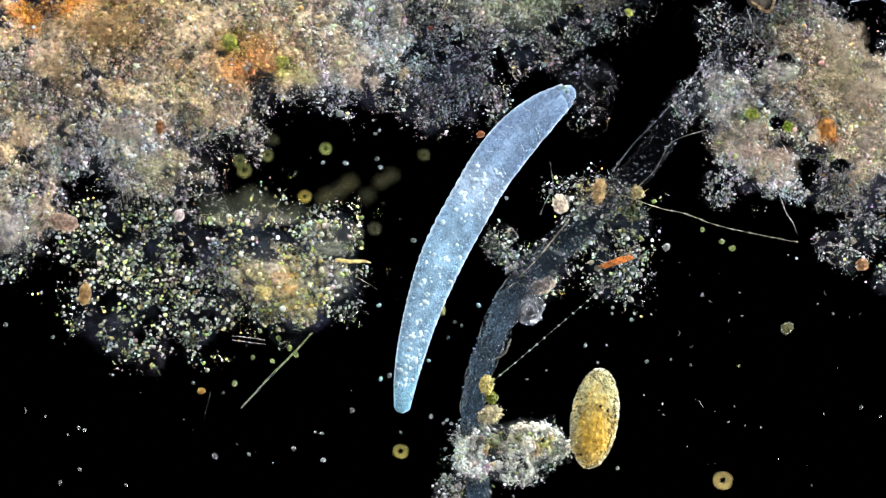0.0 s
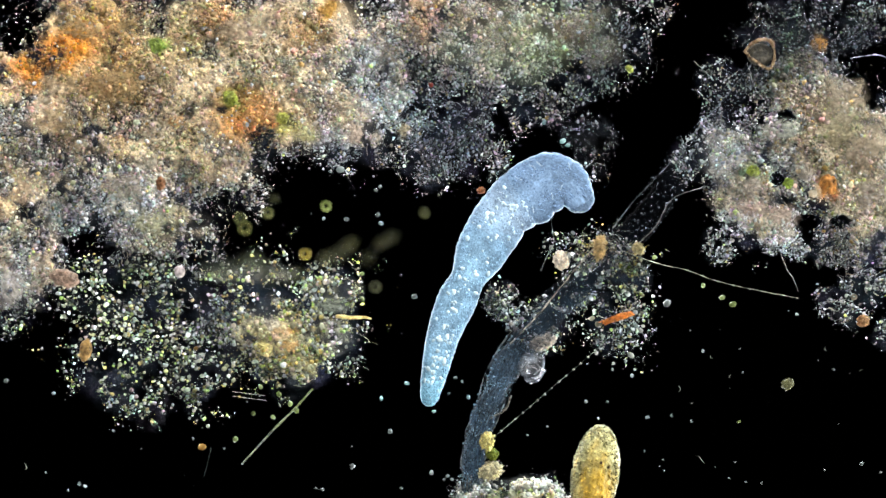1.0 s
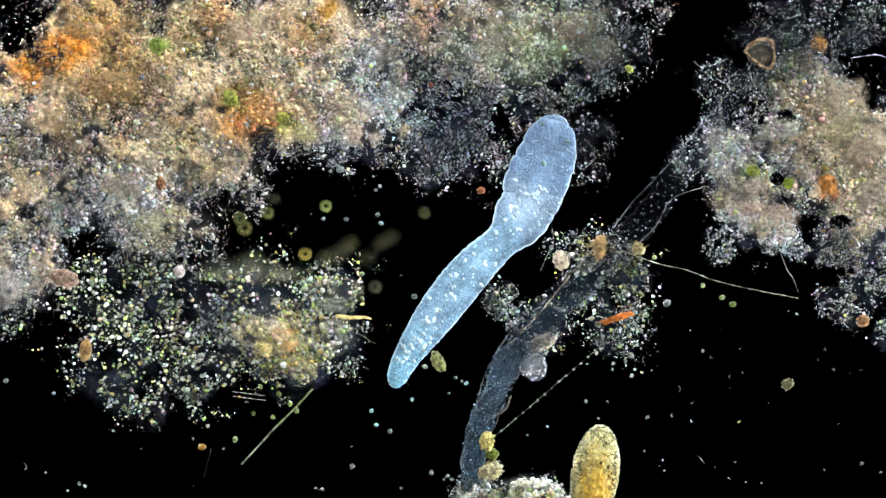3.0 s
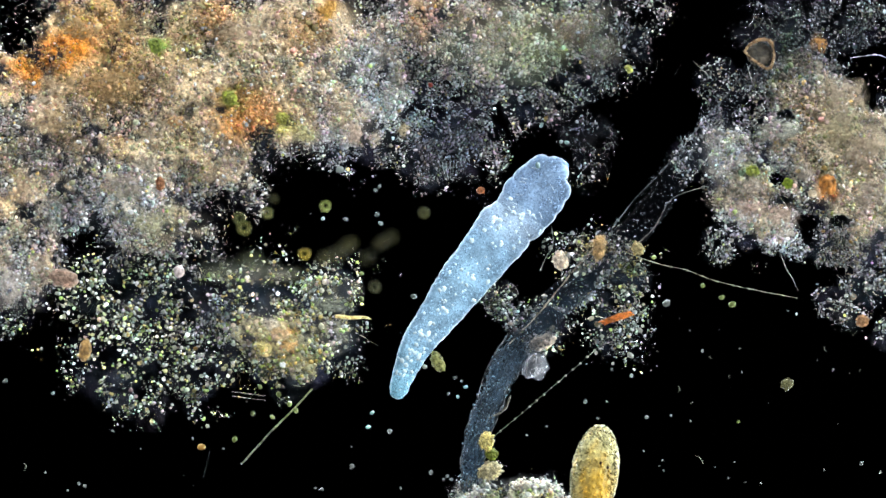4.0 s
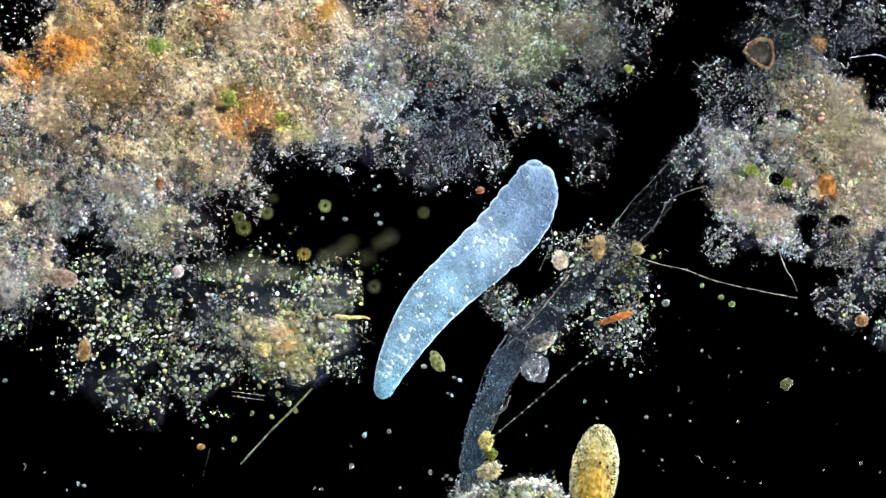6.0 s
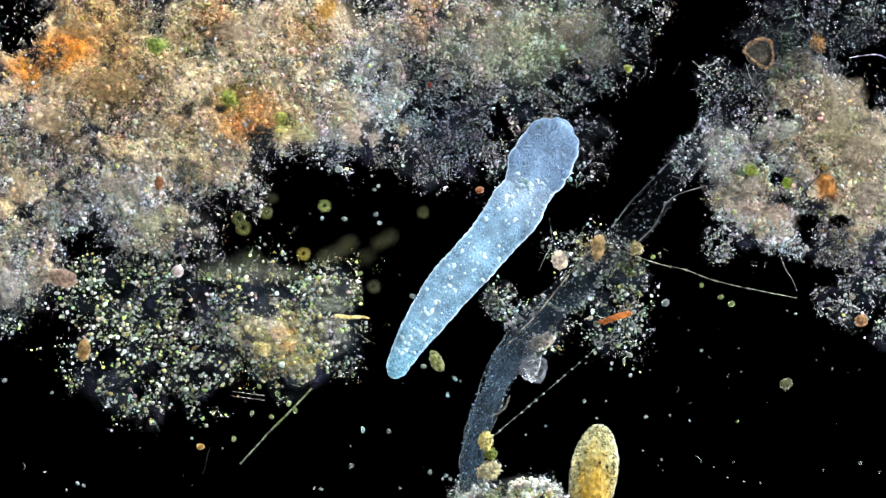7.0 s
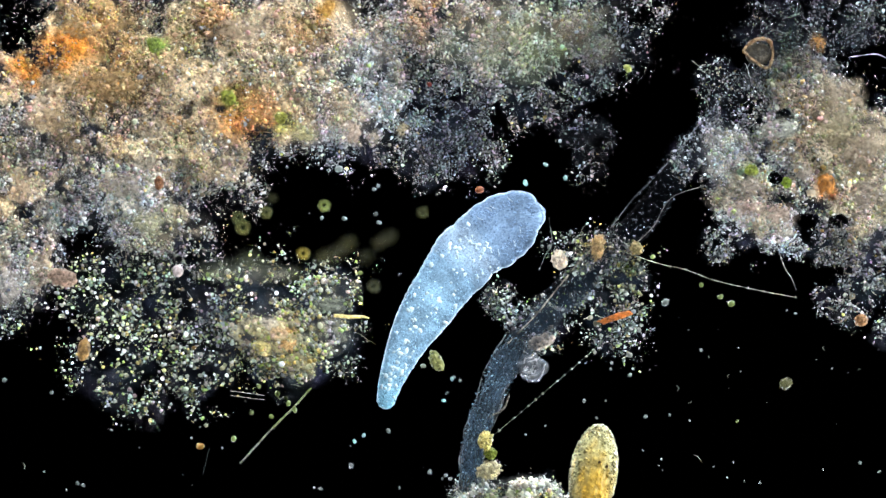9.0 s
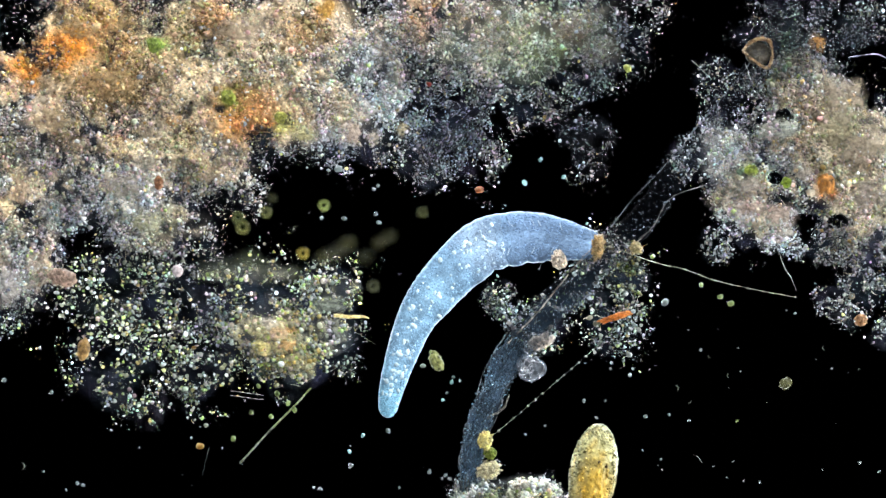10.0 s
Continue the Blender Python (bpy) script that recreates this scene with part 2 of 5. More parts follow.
def tube_mesh(name, points, count=40, sides=10, flat=1.0, wobble=0.0, seed=0.0, origin=(784, 441, 0)):
    """A tube along rows of (u, v, h, radius); flat squeezes it in height; wobble makes its wall uneven."""
    line = smooth_line(points, count)
    verts = []
    for i, (u, v, h, r) in enumerate(line):
        d = line[min(i + 1, count - 1), :2] - line[max(i - 1, 0), :2]
        d /= max(np.linalg.norm(d), 1e-9)
        for j in range(sides):
            a = 2 * math.pi * j / sides
            e = r * (1 + wobble * noise.noise(Vector((i * 0.22 + seed, 1.4 * math.cos(a), 1.4 * math.sin(a)))))
            x, z = e * math.cos(a), e * math.sin(a) * flat
            verts.append(((u - d[1] * x - origin[0]) * K, (origin[1] - (v + d[0] * x)) * K, (h + z - origin[2]) * K))
    faces = []
    for i in range(count - 1):
        for j in range(sides):
            k = (j + 1) % sides
            faces.append((i * sides + j, i * sides + k, (i + 1) * sides + k, (i + 1) * sides + j))
    n = len(verts)
    for end in (0, count - 1):
        verts.append(tuple(np.mean(verts[end * sides:(end + 1) * sides], 0)))
    for j in range(sides):
        k = (j + 1) % sides
        faces.append((n, k, j, j))
        faces.append((n + 1, (count - 1) * sides + j, (count - 1) * sides + k, (count - 1) * sides + k))
    me = bpy.data.meshes.new(name)
    me.from_pydata(verts, [], [tuple(dict.fromkeys(f)) for f in faces])
    for q in me.polygons:
        q.use_smooth = True
    return me


# ---- the slide ----
bm = bmesh.new()
bmesh.ops.create_cube(bm, size=1.0)
bmesh.ops.scale(bm, vec=(2.6, 1.9, 0.04), verts=bm.verts)
bmesh.ops.bevel(bm, geom=bm.edges[:], offset=0.006, segments=2, affect="EDGES")
slide_mesh = bpy.data.meshes.new("slide")
bm.to_mesh(slide_mesh)
bm.free()
slide_mesh.materials.append(M_SLIDE)
slide = tagged(new("ground", slide_mesh), "clear glass microscope slide over a black darkfield", "slide", kind="structure")
slide.location = (0, 0, -0.021)


# ---- heaps of detritus ----
def cover(u, v, rounds, holes=(), ragged=0.3, size=60.0, shift=0.0, spill=None):
    """How far inside a heap each place lies, above 0 inside, ragged at the border; with spill (0 to 1 for each place) also the share
    of places that are filled. rounds: (u, v, half width, half depth, fill)."""
    m, fill = np.full(np.shape(u), -9.0), np.zeros(np.shape(u))
    rag = ragged * clouds(u, v, size, shift)
    for cu, cv, a, b, w in rounds:
        d = 1 - np.sqrt(((u - cu) / a) ** 2 + ((v - cv) / b) ** 2) + rag
        m = np.maximum(m, d)
        if spill is not None:
            fill = np.maximum(fill, w * np.clip((d + spill) / 0.3, 0, 1))
    for cu, cv, a, b in holes:
        edge = 1.3 * (np.sqrt(((u - cu) / a) ** 2 + ((v - cv) / b) ** 2) - 1) + 2.0 * ragged * clouds(u, v, 22.0, shift + 5)
        m = np.minimum(m, edge)
        fill = fill * np.clip((edge + 0.2) / 0.3, 0.10, 1)
    return m if spill is None else (m, fill)


def colours_at(u, v, plain, patches, shift=0.0):
    """The base colour at each place: two plain colours in clouds, with patches (u, v, reach, r, g, b)."""
    f = np.clip(0.5 + 0.9 * clouds(u, v, 70.0, shift + 9), 0, 1)[:, None]
    c = np.array(plain[0]) * f + np.array(plain[1]) * (1 - f)
    ju, jv = u + 22 * clouds(u, v, 30.0, shift + 2), v + 22 * clouds(u, v, 30.0, shift + 3)
    for cu, cv, reach, *rgb in patches:
        w = np.exp(-(((ju - cu) ** 2 + (jv - cv) ** 2) / reach ** 2) ** 1.5)[:, None]
        c = c * (1 - w) + np.array(rgb) * w
    return c


def heap(name, label, bed_rounds, grain_rounds, holes, height, plain, patches, count, sizes, lumps, lump_sizes, shift, edge=0.25, solid=1.0, lively=0.03, crumbs=1.0, grey=(0.50, 0.54, 0.62), bare_at=(), gap_haze=1.0, bed_tint=(0.98, 0.91, 0.80), flakes=(), shares=(0.72, 0.23, 0.05), smooth=0, clefts=0.8, patchy=0.9, gain=1.0, strands=90, veils=()):
    """A heap: a soft bed of floc, thousands of fine grains on and round it, and larger lumps."""
    rounds = grain_rounds
    us = [(a - b, a + b) for a, _, b, _, _ in rounds]
    vs = [(a - b, a + b) for _, a, _, b, _ in rounds]
    u0, u1 = max(min(q[0] for q in us) - 60, -120), min(max(q[1] for q in us) + 60, 1690)
    v0, v1 = max(min(q[0] for q in vs) - 60, -110), min(max(q[1] for q in vs) + 60, 1080)

    def crevice(u, v):
        """0 in the narrow clefts between the pads of floc, 1 on the pads."""
        wide, fine = np.abs(clouds(u, v, 46.0, shift + 61)), np.abs(clouds(u, v, 19.0, shift + 63))
        return np.clip(wide / 0.16, 0, 1) * (0.45 + 0.55 * np.clip(fine / 0.14, 0, 1))

    def bed_height(u, v):
        if not bed_rounds:
            return np.zeros(np.shape(u))
        m = cover(u, v, bed_rounds, holes, 0.42, 46.0, shift)
        s = np.clip(m / 0.4, 0, 1)
        s = s * s * (3 - 2 * s)
        h = height * s * (0.62 + 0.4 * clouds(u, v, 60.0, shift + 4) + 0.16 * clouds(u, v, 18.0, shift + 6)) + s * 2.2 * clouds(u, v, 7.0, shift + 8) + 9.0 * s * crevice(u, v)
        return np.where(m > 0, np.maximum(h, 1.0 * s), -2.0 + 0 * m)

    def density(u, v):
        """How thick the floc hangs together: soft flakes with gaps of bare grit between them."""
        if not bed_rounds:
            return np.zeros(np.shape(u))
        m, fill = cover(u, v, bed_rounds, holes, 0.42, 46.0, shift, 0.0 * u)
        flake = np.clip(0.7 + 2.8 * clouds(u, v, 34.0, shift + 14) + 1.8 * clouds(u, v, 14.0, shift + 15), 0.0, 1)
        for cu, cv, a, b, share in bare_at:
            near = np.exp(-(((u - cu) / a) ** 2 + ((v - cv) / b) ** 2) ** 2)
            flake = flake * (1 - share * near) if share > 0 else flake - share * near
        flake = flake * (1 - clefts * (1 - crevice(u, v)))
        return np.clip(m / 0.3, 0, 1) * fill * np.clip(flake * solid, 0.0, 1.0)

    root = thing(name, 784, 441, 0, label, "detritus", "heaps of detritus")
    # an added dark sheet stands for the dim bluish haze in the gaps
    if gap_haze:
        step = 7.0
        gu, gv = np.meshgrid(np.arange(u0, u1, step), np.arange(v0, v1, step), indexing="ij")
        fu, fv = gu.ravel(), gv.ravel()
        m, fill = cover(fu, fv, rounds, holes, 0.5, 42.0, shift + 1, 0.0 * fu)
        k = np.arange(gu.size).reshape(gu.shape)
        quads = np.stack([k[:-1, :-1], k[:-1, 1:], k[1:, 1:], k[1:, :-1]], -1).reshape(-1, 4)
        quads = quads[(m[quads] > -0.05).any(1)]
        used = np.unique(quads)
        back = np.full(gu.size, -1)
        back[used] = np.arange(len(used))
        uu, vv = fu[used], fv[used]
        hang = np.clip(m[used] / 0.25, 0, 1) * np.clip(1.2 * fill[used], 0, 1) * np.clip(0.5 + 1.6 * clouds(uu, vv, 26.0, shift + 41), 0.05, 1)
        tone = gap_haze * np.array((0.013, 0.015, 0.021)) * np.clip(1 + 0.35 * np.stack([clouds(uu, vv, 44.0, shift + q) for q in (43, 45, 47)], 1), 0.4, 1.7)
        me = mesh_of("gap_haze", np.c_[uu - 784, 441 - vv, 0.7 + 0.5 * clouds(uu, vv, 20.0, shift + 49)] * K, back[quads], np.c_[tone, hang])
        tagged(part("gap_haze", me, M_GAP_HAZE, root, "dark bluish sheet standing for the dim haze between the grains"), kind="stuff")
    if bed_rounds:
        step = 4.0
        gu, gv = np.meshgrid(np.arange(u0, u1, step), np.arange(v0, v1, step), indexing="ij")
        fu, fv = gu.ravel() + rng.uniform(-1, 1, gu.size), gv.ravel() + rng.uniform(-1, 1, gu.size)
        fh = bed_height(fu, fv)
        k = np.arange(gu.size).reshape(gu.shape)
        quads = np.stack([k[:-1, :-1], k[:-1, 1:], k[1:, 1:], k[1:, :-1]], -1).reshape(-1, 4)
        quads = quads[(fh[quads] > 0).sum(1) >= 2][:, ::-1]
        used = np.unique(quads)
        back = np.full(gu.size, -1)
        back[used] = np.arange(len(used))
        verts = np.c_[(fu - 784), (441 - fv), fh][used] * K
        uu, vv = fu[used], fv[used]
        full = density(uu, vv)[:, None]
        dense = 0.32 + 0.68 * full[:, 0]
        own = colours_at(uu, vv, plain, patches, shift)
        # shade in the gaps and clefts is put into the bed's colour
        gap_shade = np.array((0.30, 0.33, 0.39)) * 0.14 * own.mean(1)[:, None] + 0.05 * own
        dense *= np.clip(cover(uu, vv, bed_rounds, holes, 0.42, 46.0, shift) / 0.3, 0, 1)
        me = mesh_of("floc_bed", verts, back[quads][:, ::-1], np.c_[np.array(bed_tint) * own * full + gap_shade * (1 - full), dense])
        part("floc_bed", me, M_BED, root, "soft mottled bed of brownish floc")
    for level, share, (r0, r1) in ((0, shares[0], sizes[0]), (1, shares[1], sizes[1]), (2, shares[2], sizes[2])):
        n = int(count * share)
        u, v = rng.uniform(u0, u1, n * 10), rng.uniform(v0, v1, n * 10)
        m, fill = cover(u, v, rounds, holes, 0.5, 42.0, shift + 1, edge * rng.rand(len(u)) ** 3)
        crowd = np.clip(0.55 + 1.3 * clouds(u, v, 13.0, shift + 12) + patchy * clouds(u, v, 38.0, shift + 19), 0.02, 1)          # grains keep together in crumbs
        floc = density(u, v)
        keep = rng.rand(len(u)) < fill * (1 - 0.75 * clefts * (1 - crevice(u, v))) * (crowd * (1 - floc) + 0.6 * crumbs * floc * np.clip(0.6 + 2.2 * clouds(u, v, 55.0, shift + 17), 0.3, 1))
        u, v, m, floc = u[keep][:n], v[keep][:n], m[keep][:n], floc[keep][:n]
        r = (r0 + (r1 - r0) * rng.rand(len(u)) ** 2.5) * (0.72 + 0.28 * np.clip(m / 0.4, 0, 1)) * (1 + 0.4 * floc)
        bed = bed_height(u, v)
        r = np.where(bed > 2, r, 0.88 * r)
        h = np.where(bed > 2, bed + r * rng.uniform(-0.6, 0.5, len(u)), r * rng.uniform(0.3, 1.0, len(u)) + np.clip(m, 0, 0.5) * 26 * rng.rand(len(u)))
        for fu, fv, ru, rv, *_ in list(flakes) + list(veils):
            q = ((u - fu) / ru) ** 2 + ((v - fv) / rv) ** 2
            h = np.where((q < 0.8) & (rng.rand(len(u)) < 0.3), 0.8 * height + 44 + 22 * (1 - q), h)
        own = colours_at(u, v, plain, patches, shift)
        bare = np.clip(1.0 - 1.3 * floc, 0, 1)[:, None] * np.clip(1.25 - 1.2 * np.ptp(own, axis=1) / own.max(1), 0.25, 0.8)[:, None]
        level_of = np.clip(own.mean(1) / np.mean(plain), 0.15, 1.15)[:, None]
        c = own * (1 - 0.65 * bare) + np.array(grey) * level_of * 0.65 * bare
        c = c * np.clip(np.stack([1 + 0.16 * clouds(u, v, 24.0, shift + q) for q in (31, 33, 35)], 1), 0.5, 1.5)
        c = c * np.clip(1 + 0.09 * rng.normal(size=(len(u), 3)), 0.6, 1.5)
        mix = rng.rand(len(u), 1)
        c = np.where(mix < 0.04, np.array((0.80, 0.82, 0.84)) * level_of, c)
        c = np.where(mix > 1 - lively, own * np.array((0.85, 1.12, 0.50)), c)
        c = np.where((mix > 1 - 2 * lively) & (mix < 1 - lively), own * np.array((1.25, 1.0, 0.55)), c)
        on = bed > 2
        for name2, pick, mat in (("crumb_layer", on, M_CRUMB), ("grit", ~on, M_GRAIN)):
            shade = (rng.uniform(0.2, 2.0, (len(u), 1)) * (1 - floc[:, None]) + rng.uniform(0.5, 1.65, (len(u), 1)) * floc[:, None]) if mat is M_CRUMB else 0.06 + gain * (2.0 if r0 < 2.0 else 2.1) * rng.rand(len(u), 1) ** (2.3 if r0 < 2.0 else 1.7)
            if pick.any():
                tagged(part(name2, grains_mesh(name2, u[pick], v[pick], h[pick], r[pick], np.clip(c * shade, 0, 0.9)[pick], level, 0.2 if smooth < 1 else 0.08, 0.5 if smooth < 1 else 0.25), mat, root), kind="stuff")
    if strands:
        u, v = rng.uniform(u0, u1, strands * 30), rng.uniform(v0, v1, strands * 30)
        keep = cover(u, v, rounds, holes, 0.5, 42.0, shift + 1) > 0.16
        u, v = u[keep][:strands], v[keep][:strands]
        tagged(part("fibre_litter", straws(u, v, np.maximum(bed_height(u, v), 4.0) + 4.0, np.clip(1.2 * colours_at(u, v, plain, patches, shift), 0, 0.8)), M_CRUMB, root, "fine pale fibres"), kind="stuff")
    u, v = rng.uniform(u0, u1, lumps * 12), rng.uniform(v0, v1, lumps * 12)
    keep = (cover(u, v, rounds, holes, 0.3, 38.0, shift + 1) > 0.12) & (clouds(u, v, 38.0, shift + 19) * patchy > rng.uniform(-1.6, 0.6, len(u))) & (u > -10) & (u < 1580) & (v > -10) & (v < 985)
    u, v = u[keep][:lumps], v[keep][:lumps]
    c = colours_at(u, v, plain, patches, shift)
    h, floc = np.maximum(bed_height(u, v), 0), density(u, v)
    for i in range(len(u)):
        r = lump_sizes[0] + (lump_sizes[1] - lump_sizes[0]) * rng.rand() ** 1.8
        on = floc[i] > 0.3
        ob = part("lump", LUMPS[rng.randint(len(LUMPS))] if on else CELLS[rng.randint(len(CELLS))], None, root)
        r *= 1.0 if on else 0.72
        ob.location = at(u[i], v[i], h[i] + r * 0.35)
        ob.rotation_euler = (rng.uniform(-0.4, 0.4), rng.uniform(-0.4, 0.4), rng.uniform(0, 6.3))
        ob.scale = (r, r * rng.uniform(0.7, 1.0), r * rng.uniform(0.35, 0.6))
        ob.color = (*np.clip(c[i] * rng.uniform(0.65, 1.15), 0, 0.8), 1)
    for i, (u, v, ru, rv, *rgb) in enumerate(list(flakes) + list(veils)):
        me = flake_mesh(ru * 1.25, rv * 1.25, [0.9 * q ** 1.1 for q in rgb], shift + 3.0 * i, 0.8 if i < len(flakes) else 0.27)
        ob = part("floc_flake", me, M_FLAKE, root, "soft blurred flake of floc")
        ob.location = at(u, v, 0.8 * height)
    return root


LUMPS = [lump_mesh("lump", 1, 1, 1, 3, 0.42, s, 1.3) for s in range(6)]
for me in LUMPS:
    me.materials.append(M_LUMP)

CELLS = [lump_mesh("cell", 1, 1, 1, 3, 0.2, s + 20) for s in range(5)]
for me in CELLS:
    me.materials.append(M_CELL)

TAN, GREY, PALE = (0.68, 0.52, 0.32), (0.42, 0.42, 0.43), (0.58, 0.53, 0.46)
ORANGE, RUST, GREEN, OLIVE = (0.82, 0.34, 0.06), (0.60, 0.29, 0.15), (0.22, 0.30, 0.05), (0.33, 0.36, 0.16)

heap("detritus_heap", "large tan and grey detritus heap with orange and green patches",
     [(150, 190, 320, 250, 1.0), (470, 110, 320, 170, 1.0), (50, 460, 90, 90, 1.0), (260, 370, 120, 90, 0.8), (610, 190, 110, 90, 0.9), (375, 285, 95, 75, 0.9),
      (880, 40, 250, 110, 0.4), (675, 130, 80, 120, 0.8)],
     [(150, 200, 345, 290, 1.0), (480, 110, 350, 185, 1.0), (50, 460, 110, 115, 1.0), (250, 385, 145, 105, 0.9), (385, 290, 100, 80, 1.0), (610, 200, 120, 110, 0.9),
      (790, 195, 120, 145, 0.9), (725, 150, 70, 60, 0.9), (900, 40, 280, 150, 0.9), (1075, 85, 98, 84, 0.6), (1040, 250, 48, 85, 0.4), (930, 165, 90, 70, 0.7), (1005, 160, 60, 60, 0.5)],
     [(5, 20, 85, 65), (140, 520, 60, 30), (960, 290, 48, 52), (570, 365, 150, 62), (1140, 250, 40, 110), (1235, 30, 50, 110), (150, 460, 46, 42)], 24.0, (TAN, (0.60, 0.52, 0.40)),
     [(170, 60, 110, 0.58, 0.38, 0.17), (330, 70, 80, 0.60, 0.47, 0.28), (340, 200, 60, 0.60, 0.49, 0.32), (50, 122, 36, *ORANGE), (92, 100, 36, *ORANGE), (130, 80, 30, *ORANGE), (430, 215, 46, *ORANGE), (540, 60, 40, 0.56, 0.38, 0.20),  (205, 160, 60, 0.46, 0.33, 0.17), (110, 215, 40, 0.50, 0.36, 0.20), (440, 195, 50, 0.64, 0.37, 0.16), (585, 15, 26, 0.55, 0.32, 0.08), (760, 28, 40, 0.66, 0.36, 0.19), (800, 48, 34, 0.60, 0.33, 0.18),
      (280, 83, 15, *GREEN), (412, 178, 22, 0.36, 0.37, 0.10), (500, 213, 20, 0.42, 0.40, 0.13), (40, 500, 70, *PALE), (230, 330, 45, 0.56, 0.50, 0.41), (280, 380, 40, *OLIVE), (940, 70, 150, 0.52, 0.52, 0.34), (850, 50, 70, 0.52, 0.46, 0.36), (1080, 90, 110, 0.13, 0.145, 0.125), (1045, 240, 70, 0.14, 0.15, 0.16), (790, 230, 100, 0.30, 0.32, 0.36), (645, 105, 60, 0.60, 0.59, 0.53), (690, 190, 60, 0.56, 0.56, 0.56), (600, 275, 50, 0.60, 0.60, 0.60), (385, 30, 40, 0.60, 0.38, 0.18), (215, 222, 30, 0.52, 0.38, 0.21), (110, 385, 40, 0.40, 0.41, 0.42), (170, 400, 60, 0.56, 0.54, 0.50), (250, 350, 60, 0.60, 0.58, 0.53)], 125000, ((0.7, 1.6), (1.2, 2.4), (1.8, 3.6)), 60, (4, 8), 0.0, solid=1.45, lively=0.02, gap_haze=0.6, strands=420, clefts=0.62, bed_tint=(1.0, 0.935, 0.85),
     bare_at=[(60, 275, 90, 45, 0.8), (20, 205, 50, 26, 0.7), (200, 430, 150, 40, 0.8), (660, 110, 40, 120, 0.5), (600, 270, 110, 20, 0.6), (330, 75, 36, 14, 0.8), (560, 110, 36, 36, 0.4),
              (195, 195, 40, 14, 0.7), (390, 340, 60, 34, 0.4), (150, 320, 60, 26, 0.4), (40, 400, 70, 30, 0.5), (470, 90, 36, 20, 0.4), (900, 70, 260, 110, 0.3), (240, 40, 200, 50, -0.5), (480, 40, 130, 50, -0.4), (190, 150, 110, 45, -0.5), (420, 190, 90, 50, -0.4), (590, 190, 70, 50, -0.3), (620, 50, 110, 60, -0.4), (500, 120, 60, 40, -0.3), (330, 150, 120, 60, -0.35), (480, 250, 110, 36, -0.4), (300, 270, 60, 40, -0.3)],
     flakes=[(205, 155, 56, 25, 0.50, 0.35, 0.18), (92, 150, 16, 13, 0.45, 0.34, 0.22), (102, 215, 36, 21, 0.52, 0.40, 0.25), (315, 217, 15, 12, 0.66, 0.42, 0.22), (230, 45, 22, 14, 0.50, 0.36, 0.18),
             (268, 286, 19, 17, 0.55, 0.50, 0.40), (45, 335, 19, 27, 0.55, 0.40, 0.28), (630, 235, 15, 21, 0.60, 0.48, 0.38), (605, 190, 25, 10, 0.58, 0.45, 0.33), (586, 18, 14, 19, 0.58, 0.34, 0.10),
             (545, 241, 20, 15, 0.52, 0.48, 0.24), (716, 232, 12, 12, 0.52, 0.44, 0.28), (666, 247, 12, 10, 0.60, 0.52, 0.42), (228, 330, 30, 22, 0.44, 0.39, 0.32), (30, 505, 30, 34, 0.46, 0.41, 0.36),
             (262, 395, 26, 20, 0.42, 0.40, 0.26), (430, 55, 40, 22, 0.56, 0.45, 0.32), (150, 60, 34, 18, 0.50, 0.36, 0.20)],
     veils=[(905, 55, 62, 36, 0.40, 0.40, 0.22), (965, 88, 54, 30, 0.38, 0.42, 0.20), (1010, 55, 50, 30, 0.42, 0.32, 0.19), (862, 105, 44, 30, 0.34, 0.37, 0.24), (1062, 95, 38, 26, 0.28, 0.25, 0.18),
            (840, 25, 46, 22, 0.44, 0.34, 0.22), (800, 85, 36, 40, 0.32, 0.36, 0.25), (930, 130, 40, 20, 0.26, 0.30, 0.20)])

